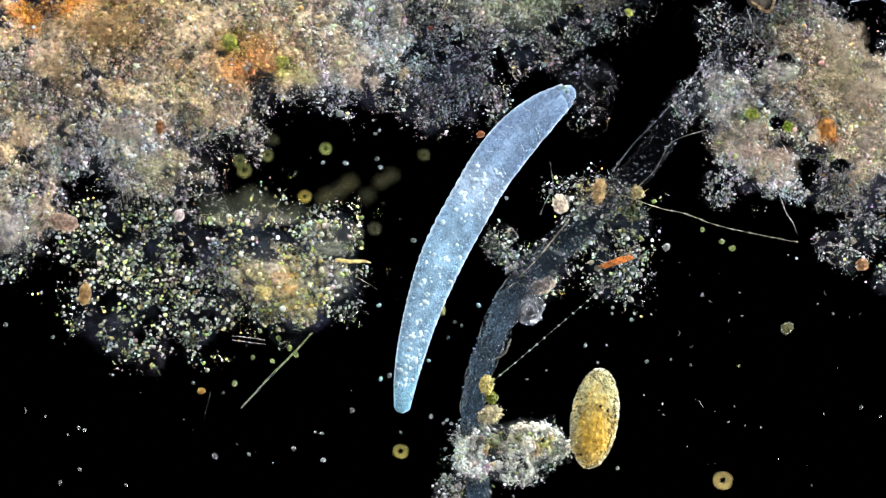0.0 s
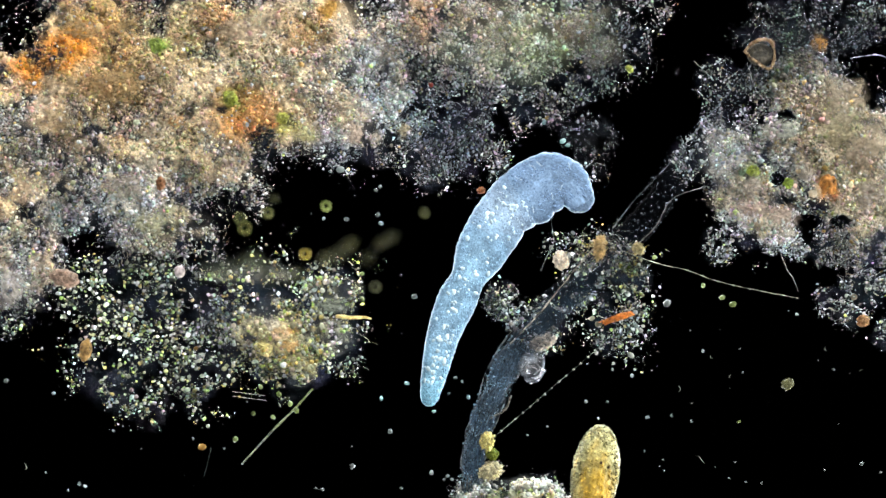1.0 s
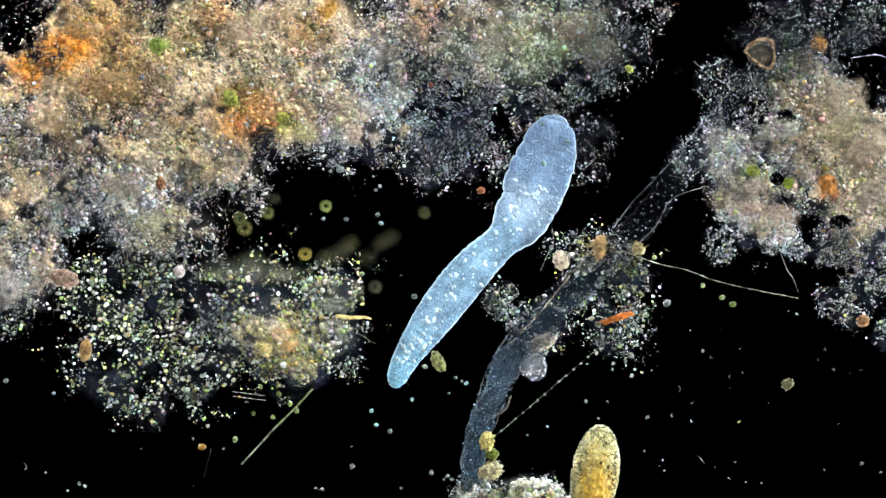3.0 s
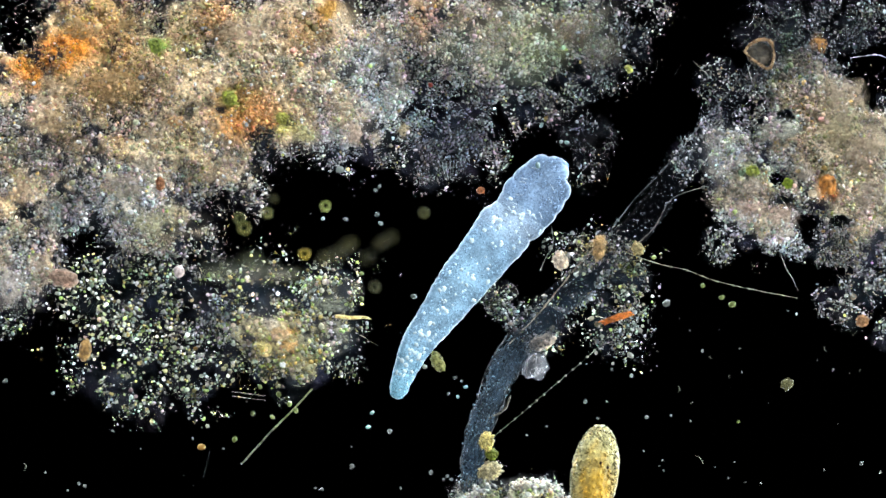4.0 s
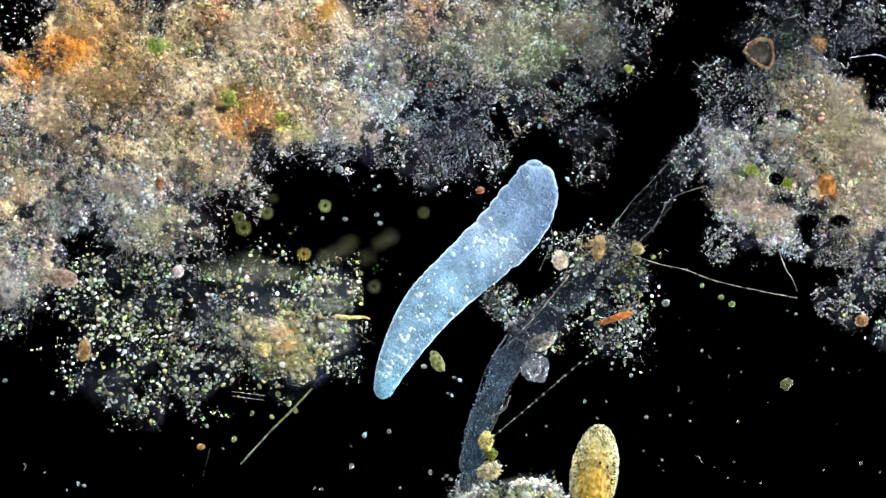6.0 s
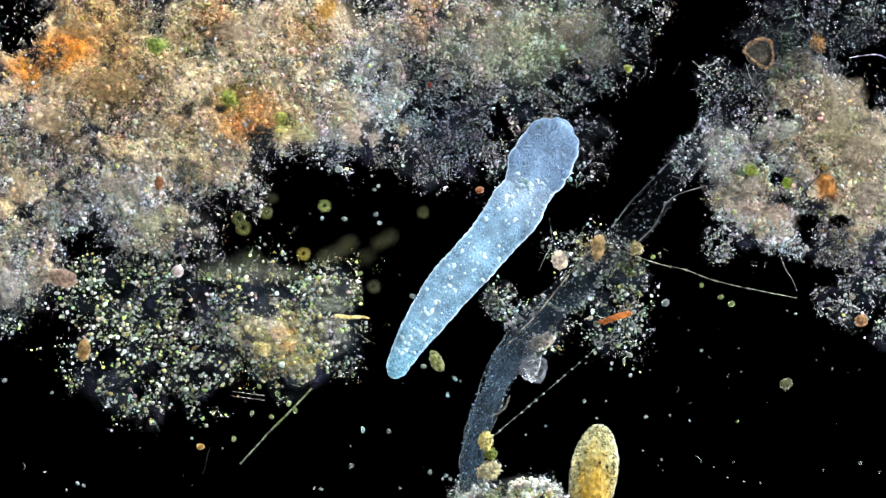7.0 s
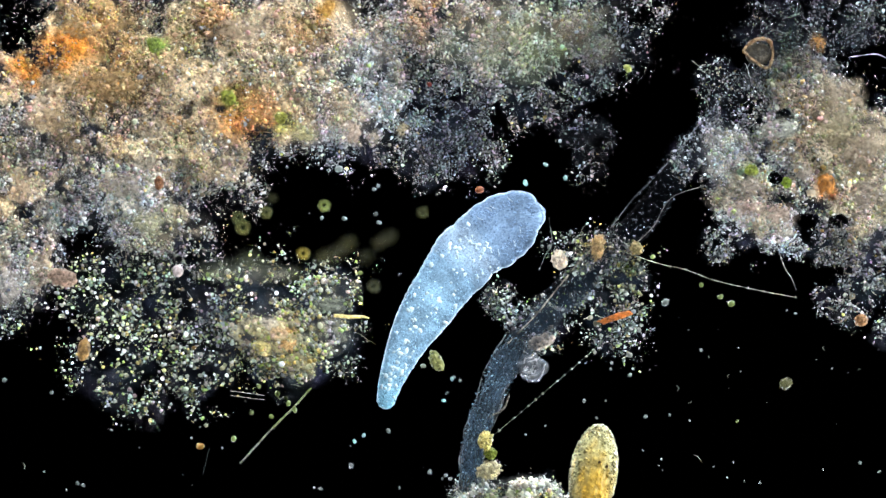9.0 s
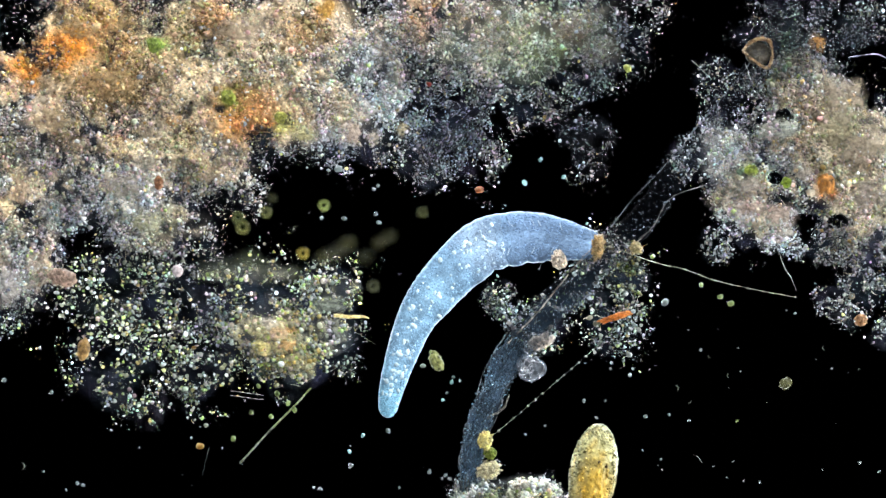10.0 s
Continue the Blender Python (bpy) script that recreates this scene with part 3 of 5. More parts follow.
heap("detritus_heap", "pale tan detritus heap with green and orange specks",
     [(1460, 250, 130, 140, 1.0), (1330, 340, 75, 80, 0.9), (1530, 330, 90, 110, 1.0), (1440, 150, 80, 70, 0.9), (1380, 400, 55, 45, 0.7), (1282, 268, 56, 56, 0.7)],
     [(1450, 250, 180, 170, 1.0), (1330, 340, 90, 105, 0.9), (1405, 60, 115, 95, 0.42), (1490, 40, 110, 75, 0.42), (1275, 150, 50, 60, 0.16), (1290, 250, 60, 76, 0.6), (1228, 282, 42, 50, 0.5), (1530, 400, 100, 120, 0.9),
      (1525, 510, 75, 62, 0.7), (1280, 430, 36, 45, 0.9), (1335, 420, 60, 28, 0.9), (1400, 438, 60, 22, 0.7), (1568, 590, 22, 35, 0.4)],
     [(1552, 140, 42, 50), (1432, 392, 26, 16), (1378, 318, 16, 12), (1392, 208, 17, 15), (1490, 392, 18, 12), (1450, 490, 40, 24), (1225, 390, 30, 60), (1340, 470, 60, 22)], 24.0, ((0.56, 0.50, 0.39), (0.46, 0.37, 0.25)),
     [(1462, 330, 18, *ORANGE), (1330, 300, 18, *GREEN), (1470, 305, 18, *OLIVE), (1500, 240, 95, 0.42, 0.36, 0.275), (1500, 220, 36, 0.36, 0.34, 0.22), (1310, 370, 24, 0.36, 0.28, 0.24),
      (1380, 370, 24, 0.36, 0.28, 0.22), (1420, 40, 110, 0.075, 0.078, 0.088), (1340, 60, 90, 0.068, 0.084, 0.074), (1400, 55, 30, 0.07, 0.12, 0.06), (1470, 25, 34, 0.12, 0.09, 0.09), (1510, 60, 70, 0.065, 0.072, 0.088), (1330, 20, 26, 0.16, 0.12, 0.09), (1275, 255, 70, 0.55, 0.55, 0.55), (1255, 160, 30, 0.22, 0.27, 0.18), (1290, 405, 36, 0.66, 0.64, 0.60), (1400, 425, 46, 0.62, 0.60, 0.56), (1300, 345, 30, 0.60, 0.54, 0.46)], 46000, ((0.7, 1.6), (1.2, 2.4), (1.8, 3.6)), 40, (4, 8), 11.0, 0.25, 1.8, crumbs=0.55, clefts=0.65, grey=(0.56, 0.60, 0.66),
     bare_at=[(1375, 300, 30, 30, 0.9), (1270, 270, 36, 60, 0.7), (1450, 395, 80, 18, 0.7), (1540, 235, 26, 18, 0.9), (1420, 215, 26, 22, 0.6), (1340, 190, 50, 24, 0.6), (1300, 425, 60, 18, 0.8), (1500, 230, 80, 120, -0.5), (1340, 345, 60, 50, -0.5), (1540, 360, 60, 40, -0.4), (1300, 250, 50, 50, -0.4)],
     flakes=[(1325, 370, 25, 19, 0.44, 0.35, 0.28), (1378, 385, 29, 21, 0.45, 0.35, 0.28), (1330, 330, 17, 15, 0.46, 0.40, 0.33), (1418, 306, 16, 20, 0.46, 0.40, 0.34), (1446, 80, 14, 13, 0.42, 0.24, 0.09),
             (1495, 185, 40, 46, 0.35, 0.29, 0.21), (1525, 275, 40, 44, 0.33, 0.27, 0.20), (1474, 240, 30, 26, 0.35, 0.30, 0.20), (1545, 345, 40, 28, 0.37, 0.32, 0.27), (1372, 232, 34, 20, 0.42, 0.42, 0.35)])

heap("cell_cluster", "loose cluster of round green and pale cells over orange floc",
     [(490, 590, 105, 62, 0.95), (525, 645, 46, 40, 0.7), (430, 485, 90, 18, 0.5), (590, 600, 50, 40, 0.5), (590, 512, 50, 26, 0.4)],
     [(250, 540, 165, 110, 0.36), (450, 560, 185, 110, 0.55), (500, 600, 120, 90, 1.0), (190, 650, 80, 75, 0.3), (275, 725, 36, 45, 0.4), (215, 700, 45, 40, 0.35),
      (570, 620, 75, 70, 0.4), (580, 505, 75, 50, 0.5), (340, 650, 130, 60, 0.35), (360, 720, 40, 40, 0.3), (20, 570, 60, 30, 0.2),
      (248, 540, 26, 22, 1.0), (235, 500, 30, 16, 1.0), (200, 665, 26, 22, 1.0), (278, 738, 22, 24, 1.0), (225, 712, 20, 18, 0.9), (330, 590, 30, 16, 0.8), (345, 700, 26, 16, 0.9), (420, 590, 24, 20, 0.9), (545, 655, 52, 34, 0.9), (510, 690, 40, 24, 0.5), (610, 545, 26, 26, 0.9), (480, 540, 26, 20, 1.0)],
     [(400, 715, 30, 22)], 16.0, ((0.60, 0.59, 0.37), (0.48, 0.52, 0.48)),
     [(490, 600, 60, 0.50, 0.45, 0.26), (515, 585, 18, 0.62, 0.38, 0.16), (360, 560, 60, *GREY), (240, 540, 60, *PALE), (460, 525, 50, *PALE)], 16000, ((0.6, 1.5), (1.5, 3.0), (2.4, 4.6)), 150, (3.5, 6.5), 23.0, 0.4, 1.0, 0.14, 0.7, (0.42, 0.44, 0.42), shares=(0.74, 0.16, 0.10), smooth=1, patchy=2.2, gain=1.08, gap_haze=1.2, strands=20, bed_tint=(1.0, 0.9, 0.72),
     flakes=[(470, 614, 17, 13, 0.76, 0.66, 0.30), (500, 588, 18, 13, 0.85, 0.62, 0.40), (517, 612, 15, 12, 0.80, 0.50, 0.22), (484, 574, 15, 11, 0.78, 0.70, 0.56), (543, 602, 14, 10, 0.46, 0.44, 0.30), (585, 540, 30, 16, 0.22, 0.23, 0.18)])

heap("detritus_clump", "loose brownish clump beside the plant strand",
     [],
     [(892, 532, 30, 36, 0.9), (918, 560, 34, 30, 0.6), (1062, 440, 20, 26, 0.9), (1125, 440, 20, 20, 0.9), (1080, 495, 84, 84, 0.7), (1095, 570, 66, 80, 0.4), (960, 605, 38, 26, 0.4), (1010, 440, 60, 40, 0.2), (965, 560, 55, 45, 0.3)],
     [(1030, 500, 22, 18), (1003, 530, 24, 20), (970, 566, 22, 18)], 20.0, ((0.42, 0.45, 0.48), (0.46, 0.42, 0.26)), [(1060, 440, 30, 0.5, 0.34, 0.14), (1128, 440, 22, 0.5, 0.36, 0.16), (960, 605, 26, *PALE), (1110, 470, 26, *OLIVE)],
     14000, ((0.6, 1.7), (1.3, 2.6), (2.2, 4.4)), 48, (4, 9), 37.0, 0.35, 1.0, 0.07, grey=(0.42, 0.46, 0.46), gain=1.15, strands=24)

heap("detritus_clump", "pale yellowish crumbly clump round the strand's foot",
     [(862, 905, 66, 58, 1.0), (945, 887, 62, 42, 1.0), (905, 930, 60, 30, 0.8)],
     [(865, 905, 75, 68, 0.8), (950, 885, 66, 48, 0.8), (800, 965, 30, 30, 0.4), (915, 945, 50, 25, 0.4)],
     [], 40.0, ((0.76, 0.73, 0.58), (0.66, 0.69, 0.66)), [(858, 890, 10, *RUST), (960, 880, 20, 0.55, 0.45, 0.14), (880, 880, 30, *OLIVE)],
     8500, ((0.8, 1.9), (1.4, 2.8), (2.2, 4.6)), 26, (5, 10), 51.0, 0.25, 2.6, crumbs=1.0, grey=(0.64, 0.68, 0.66), bed_tint=(1.0, 1.02, 0.98), clefts=0.25)


# ---- the plant strand ----
strand = thing("plant_strand", 784, 441, 0, "dark translucent strand of dead plant tissue with bright edges", "plant strand")
part("sheath", tube_mesh("sheath", [(1330, 120, 30, 12), (1278, 212, 34, 18), (1205, 302, 36, 22), (1128, 402, 38, 25), (1012, 512, 36, 28), (915, 618, 30, 30)],
                         70, 22, 0.45, 0.18, 3.0), M_SHEER, strand, "dark sheer upper sheath")
lower = [(1150, 380, 38, 20), (1085, 450, 38, 22), (1016, 519, 36, 22), (970, 566, 33, 22), (928, 608, 28, 23), (898, 648, 26, 24), (870, 710, 26, 20), (845, 780, 24, 18), (837, 850, 16, 17), (838, 905, 5, 16), (850, 985, 4, 20)]
tissue = tube_mesh("sheath", lower, 110, 22, 0.5, 0.5, 8.0)
thin_to_thick = np.clip(np.interp(np.repeat(smooth_line(lower, 110)[:, 1], 22), (400, 480, 560, 640), (0.0, 0.16, 0.34, 1.0)), 0, 1)
thin_to_thick = np.r_[thin_to_thick, 0.0, 1.0][:, None]
tissue.color_attributes.new("tint", "FLOAT_COLOR", "POINT").data.foreach_set("color", np.c_[np.array((0.021, 0.036, 0.053)) * (0.75 + 0.25 * thin_to_thick), thin_to_thick].ravel())
part("sheath", tissue, M_TISSUE, strand, "bluish lower sheath, thinning out upwards")
line = smooth_line([(918, 600, 24, 20), (894, 650, 26, 25), (868, 710, 26, 22), (843, 780, 24, 20), (835, 850, 16, 19), (838, 905, 5, 17), (850, 985, 4, 20)], 2600)
across = rng.uniform(-1.05, 1.05, len(line))
tagged(part("grit", grains_mesh("grit", line[:, 0] + across * line[:, 3], line[:, 1] + 0.4 * across * line[:, 3], line[:, 2] + 10 * np.sqrt(np.clip(1 - across ** 2, 0, 1)), 0.5 + 1.5 * rng.rand(len(line)) ** 3,
                                np.array((0.26, 0.36, 0.42)) * (0.05 + 1.6 * rng.rand(len(line), 1) ** 2.5)), M_GRAIN, strand), kind="stuff")
for k, off in enumerate((-0.95, -0.6, -0.3, 0.05, 0.35, 0.65, 0.97)):
    vein = [(u + off * r * rng.uniform(0.9, 1.1) + rng.uniform(-2, 2), v + 0.4 * off * r, h + 10 * math.sqrt(max(0.05, 1 - off * off)), rng.uniform(0.3, 0.9)) for u, v, h, r in line[::170]]
    part("vein", tube_mesh("vein", vein, 120, 6, 1.0, 1.6, k * 11.0), M_FIBRE, strand, "broken pale vein").color = (0.09, 0.13, 0.17, 1) if abs(off) < 0.9 else (0.20, 0.20, 0.20, 1)
line = smooth_line([(1320, 130, 30, 16), (1275, 210, 34, 26), (1200, 300, 36, 30), (1125, 400, 38, 32), (1015, 515, 36, 32), (925, 618, 30, 30)], 1900)
across = rng.uniform(-1.0, 1.0, len(line))
tagged(part("grit", grains_mesh("grit", line[:, 0] + 0.8 * across * line[:, 3], line[:, 1] + 0.6 * across * line[:, 3], line[:, 2] + 0.45 * line[:, 3] * np.sqrt(1 - across ** 2), 0.4 + 1.3 * rng.rand(len(line)) ** 3,
                                np.array((0.24, 0.27, 0.30)) * (0.05 + 1.5 * rng.rand(len(line), 1) ** 3)), M_GRAIN, strand), kind="stuff")
for k, (line, colour) in enumerate((
        ([(1335, 105, 60, 0.5), (1300, 150, 60, 0.6), (1240, 220, 62, 0.6), (1205, 262, 62, 0.4), (1170, 304, 62, 0.4), (1120, 356, 62, 0.5), (1080, 408, 60, 0.6)], (0.10, 0.11, 0.12, 1)),
        ([(1060, 430, 58, 0.6), (1022, 470, 60, 0.7), (1000, 497, 60, 0.7), (952, 556, 58, 0.8), (902, 608, 52, 0.6)], (0.34, 0.28, 0.22, 1)),
        ([(1250, 330, 40, 0.5), (1190, 352, 42, 0.6), (1160, 400, 40, 0.7), (1130, 430, 40, 0.6)], (0.13, 0.13, 0.12, 1)),
        ([(905, 700, 34, 1.2), (893, 725, 34, 1.6), (866, 740, 32, 1.4)], (0.40, 0.36, 0.30, 1)))):
    ob = part("edge_fibre", tube_mesh("edge_fibre", line, 90, 6, 1.0, 1.5, k * 7.0), M_FIBRE, strand, "thin bright fibre")
    ob.color = colour


# ---- single things ----
def lump_thing(name, label, category, u, v, ru, rv, rh, colour, turn=0.0, h=None, mat=None, seed=0, rough=0.16, level=4, group="", fold=1.0):
    me = lump_mesh(name, ru, rv, rh, level, rough, seed, fold)
    me.materials.append(mat or M_LUMP)
    ob = tagged(new(name, me), label, category, group)
    ob.matrix_world = Matrix.Translation(at(u, v, rh if h is None else h)) @ pose(0, 0, 0, 0, 0, turn)
    ob.color = (*colour, 1)
    return ob


def cyst():
    bv, bf = BALLS[5]
    pale, warm, gold = Vector((0.44, 0.40, 0.17)), Vector((0.64, 0.47, 0.13)), Vector((0.66, 0.40, 0.04))

    def pigment(q):
        w = min(1, max(0, 0.35 + 1.6 * noise.noise(q * 2.6 + Vector((4, 1, 0))) - 0.35 * q.y))
        g = min(1, max(0, 1.75 - 2.1 * math.hypot(q.x * 0.8 - 0.1, q.y + 0.36) + 0.5 * noise.noise(q * 5.0)))
        return pale.lerp(warm, w).lerp(gold, 0.8 * g)

    pts, tint = [], []
    for p in bv:
        q = Vector(p)
        s = 1 + 0.06 * noise.noise(q * 2.3) + 0.04 * noise.noise(q * 9.0) + 0.03 * noise.noise(q * 19.0)
        pts.append((q.x * 40 * s * K, q.y * 87 * s * K, q.z * 30 * s * K))
        tint.append((pigment(q) * (1 + 0.5 * noise.noise(q * 14.0)))[:])
    root = thing("cyst", 1053, 840, 31, "oval ochre cyst with a granular crust", "cyst")
    root.matrix_world = root.matrix_world @ pose(0, 0, 0, 0, 0, -8)
    part("body", mesh_of("body", pts, bf, np.array(tint)), M_CYST, root)
    d = rng.normal(size=(3600, 3))
    d /= np.linalg.norm(d, axis=1)[:, None]
    d = d[d[:, 2] > -0.35]
    side = np.clip((np.hypot(d[:, 0], d[:, 1]) - 0.6) / 0.38, 0, 1)[:, None]
    c = np.array([pigment(Vector(q))[:] for q in d]) * (1 - 0.55 * side) + np.array((0.40, 0.43, 0.34)) * 0.55 * side
    c = c * (0.75 + 0.9 * rng.rand(len(d), 1) ** 1.6)
    keep = rng.rand(len(d)) < 0.45 + 0.55 * side[:, 0]
    r = 0.8 + 1.9 * rng.rand(len(d)) ** 2
    mesh = grains_mesh("crust", 784 + d[keep, 0] * 41, 441 - d[keep, 1] * 88, d[keep, 2] * 30.5, r[keep], np.clip(c[keep], 0, 0.85))
    tagged(part("crust", mesh, M_CRUMB, root), kind="stuff")
    for du, dv in ((6, 24), (20, 18), (-16, -66)):
        ob = part("pore", lump_mesh("pore", 2.8, 2.8, 2.2, 2, 0.2), M_LUMP, root, "dark brown pore")
        ob.location = (du * K, dv * K, 30 * K * math.sqrt(max(0.05, 1 - (du / 41) ** 2 - (dv / 88) ** 2)) + 1.5 * K)
        ob.color = (0.05, 0.02, 0.01, 1)


cyst()


def filament(name, label, points, colour, count=40, beads=0, bead=2.0, sides=8, category="filament", bead_colour=None, mat=None, fat=0.27, clear_to=0.0):
    root = thing(name, points[0][0], points[0][1], 0, label, category, "filaments")
    o = (points[0][0], points[0][1], 0)
    ob = part("thread", tube_mesh("thread", [(p[0], p[1], p[2], p[3] * fat) for p in points], count, sides, 1.0, 0.35, points[0][0], o), mat or M_FIBRE, root)
    ob.color = (*colour, 1)
    line = smooth_line(points, max(beads, 2))
    for i in range(beads):
        u, v, h, r = line[i]
        b = part("cell", CELLS[i % 5], None, root)
        b.location = Vector(((u - o[0]) * K, (o[1] - v) * K, (h + 0.4 * r) * K))
        b.rotation_euler = (0, 0, rng.uniform(0, 6))
        s = bead * rng.uniform(0.7, 1.2)
        b.scale = (s, s * 0.8, s * 0.8)
        b.color = (*(bead_colour or colour), 1) if i >= clear_to * beads else (0.26, 0.28, 0.24, 1)
    return root


filament("algal_filament", "straight green algal filament lying on the slide", [(428, 822, 4, 2.6), (480, 765, 5, 3.0), (520, 725, 6, 3.2), (552, 690, 8, 2.6)],
         (0.20, 0.24, 0.12), 40, 30, 2.1, bead_colour=(0.32, 0.38, 0.14), clear_to=0.45, fat=0.55)
filament("algal_filament", "long pale beaded filament stretched from the strand", [(874, 775, 8, 1.8), (930, 728, 8, 1.7), (1000, 668, 9, 1.7), (1050, 625, 10, 1.4), (1095, 580, 12, 1.1), (1140, 540, 12, 0.8)],
         (0.26, 0.32, 0.24), 60, 22, 2.1, bead_colour=(0.5, 0.52, 0.42), fat=0.2)
filament("hyphal_filament", "thin bent pale filament between the heaps", [(1108, 447, 14, 1.2), (1170, 468, 12, 1.7), (1215, 478, 10, 1.7), (1270, 498, 9, 1.6), (1340, 514, 8, 1.6), (1413, 528, 6, 1.2)],
         (0.42, 0.44, 0.34), 60, 12, 1.9)
filament("hyphal_filament", "short thin pale filament hanging from the tan heap", [(1380, 440, 14, 1.0), (1395, 478, 9, 1.6), (1405, 492, 8, 1.2), (1415, 516, 6, 1.0)], (0.5, 0.48, 0.44), 30, 0)
filament("hair", "fine straight pale hair on detritus", [(1318, 115, 66, 0.9), (1335, 165, 60, 0.9)], (0.5, 0.5, 0.48), 12)
filament("hair", "fine straight pale hair on detritus", [(1228, 108, 20, 1.0), (1250, 128, 14, 0.9), (1262, 140, 10, 0.8)], (0.4, 0.42, 0.38), 12)
filament("hair", "very faint thin hair", [(372, 795, 3, 0.8), (360, 845, 3, 0.6)], (0.16, 0.17, 0.16), 12)
filament("hair", "very faint thin hair", [(632, 590, 4, 0.7), (668, 612, 3, 0.6)], (0.26, 0.25, 0.2), 12)
filament("hair", "curled thin transparent hair", [(975, 388, 20, 1.2), (980, 430, 14, 1.3), (968, 455, 10, 1.2), (958, 478, 6, 1.0)], (0.22, 0.24, 0.22), 24, 5, 2.0)
filament("hair", "short curved pale hair", [(1232, 808, 3, 1.0), (1240, 811, 3, 1.4), (1248, 822, 3, 0.7)], (0.24, 0.24, 0.22), 16)
for n, (du, dv) in enumerate(((0, 0), (2, 2.5), (-3, -2))):
    filament("orange_fibre", "bright orange frayed fibre beside the strand", [(1066 + 2 * du, 573 + dv, 24, 1), (1084, 565 + dv, 27 + n, 4), (1104, 559 + dv, 26, 4.5), (1121 + du, 554 + dv, 24, 1)],
             (0.80, 0.25, 0.04), 24, 0, mat=M_LUMP, fat=0.8)
filament("splinter", "pale yellow pointed splinter", [(594, 560, 22, 3), (620, 562, 22, 3.6), (645, 562, 20, 2.6), (657, 565, 19, 0.6)], (0.80, 0.66, 0.30), 24, 0, mat=M_LUMP, fat=0.9)
for dv in (0, 8):
    filament("glass_rod", "thin clear rod among the cells", [(410, 694 + dv, 6, 1.0), (440, 698 + dv, 6, 1.3), (470, 702 + dv, 5, 1.0)], (0.42, 0.40, 0.40), 12)
for du in (0, 8, 17, 24):
    filament("glass_rod", "thin clear upright rod at the heap's edge", [(782 + du, 278, 12, 0.8), (786 + du * 0.7, 300, 10, 1.1), (790 + du * 0.5, 318, 8, 0.9)], (0.34, 0.36, 0.36), 12)
filament("hair", "bright bent hair on the heap's edge", [(1505, 103, 20, 1.2), (1530, 99, 18, 2.2), (1556, 97, 16, 2.6), (1575, 104, 14, 1.4)], (0.42, 0.44, 0.50), 24, fat=0.22)

# a three-cornered shell: a rounded wall with a thin film inside
shell = thing("shell", 1340, 100, 78, "small three-cornered brown-edged shell on grey detritus", "shell")
wall = [(1311, 95, 82, 1.8), (1322, 82, 84, 2.6), (1340, 75, 84, 3.2), (1355, 77, 84, 3.0), (1362, 92, 83, 1.9), (1361, 110, 82, 1.9), (1354, 125, 82, 2.6), (1338, 118, 82, 2.2), (1322, 107, 82, 2.0), (1311, 95, 82, 1.8)]
part("wall", tube_mesh("wall", wall, 80, 8, 1.0, 0.9, 2.0, (1338, 100, 78)), M_LUMP, shell, "rough orange-brown rim").color = (0.24, 0.13, 0.05, 1)
ring = smooth_line(wall, 260)
sway = rng.uniform(-1, 1, (len(ring), 2)) * ring[:, 3:4]
tagged(part("crust", grains_mesh("crust", 784 + ring[:, 0] - 1338 + sway[:, 0], 441 + ring[:, 1] - 100 + sway[:, 1], ring[:, 2] - 78 + ring[:, 3] * 0.8, 0.5 + 1.1 * rng.rand(len(ring)) ** 2,
                                 np.array((0.52, 0.38, 0.22)) * (0.15 + 1.3 * rng.rand(len(ring), 1) ** 1.5)), M_CRUMB, shell), kind="stuff")
film = part("film", lump_mesh("film", 23, 19, 4, 3, 0.1), M_LUMP, shell, "olive inner film")
film.color = (0.075, 0.065, 0.045, 1)

lump_thing("seed_bead", "round pale cream bead with a shiny top", "bead", 992, 461, 12, 15, 10, (0.80, 0.68, 0.54), 20, 44, None, 3, 0.36, fold=1.9)
lump_thing("pearl_cell", "round pinkish white cell", "cell", 318, 481, 10, 11, 9, (0.70, 0.60, 0.58), 0, 26, M_CELL, 1, 0.08)
lump_thing("brown_cyst", "small oval brown cyst", "cyst", 151, 620, 11, 21, 10, (0.34, 0.20, 0.06), -8, 18, None, 2, 0.12)
lump_thing("brown_cyst", "small oval rust-brown cyst in the heap", "cyst", 288, 326, 8, 13, 8, (0.36, 0.16, 0.07), 0, 64, None, 4, 0.12)
lump_thing("brown_cyst", "round amber cyst with a grey rim", "cyst", 1528, 568, 10, 10, 9, (0.40, 0.22, 0.10), 0, 20, None, 5, 0.35, fold=2.6)
lump_thing("orange_cyst", "round orange cyst set in the tan heap", "cyst", 1461, 328, 14, 18, 9, (0.46, 0.20, 0.045), 10, 62, M_FLESH, 6, 0.25)
lump_thing("orange_cyst", "small orange-red ringed cell", "cell", 852, 337, 7, 5.5, 5, (0.36, 0.13, 0.045), 10, 10, M_LUMP, 7, 0.3, fold=2.0)
lump_thing("red_cell", "tiny dark red cell on the heap", "cell", 763, 153, 4.5, 4, 4, (0.26, 0.04, 0.025), 20, 66, None, 8, 0.2)
lump_thing("amber_lump", "pointed amber lump at the strand's top", "lump", 1060, 438, 10, 21, 10, (0.52, 0.36, 0.16), -8, 60, None, 9, 0.42, fold=2.6)
lump_thing("amber_lump", "amber lump beside the strand", "lump", 1128, 440, 9, 11, 9, (0.46, 0.38, 0.18), 30, 50, None, 10, 0.42, fold=2.6)
lump_thing("pale_lump", "pale rosy lump under the strand", "lump", 962, 606, 22, 13, 11, (0.66, 0.56, 0.47), 20, 18, None, 11, 0.38, fold=2.2)
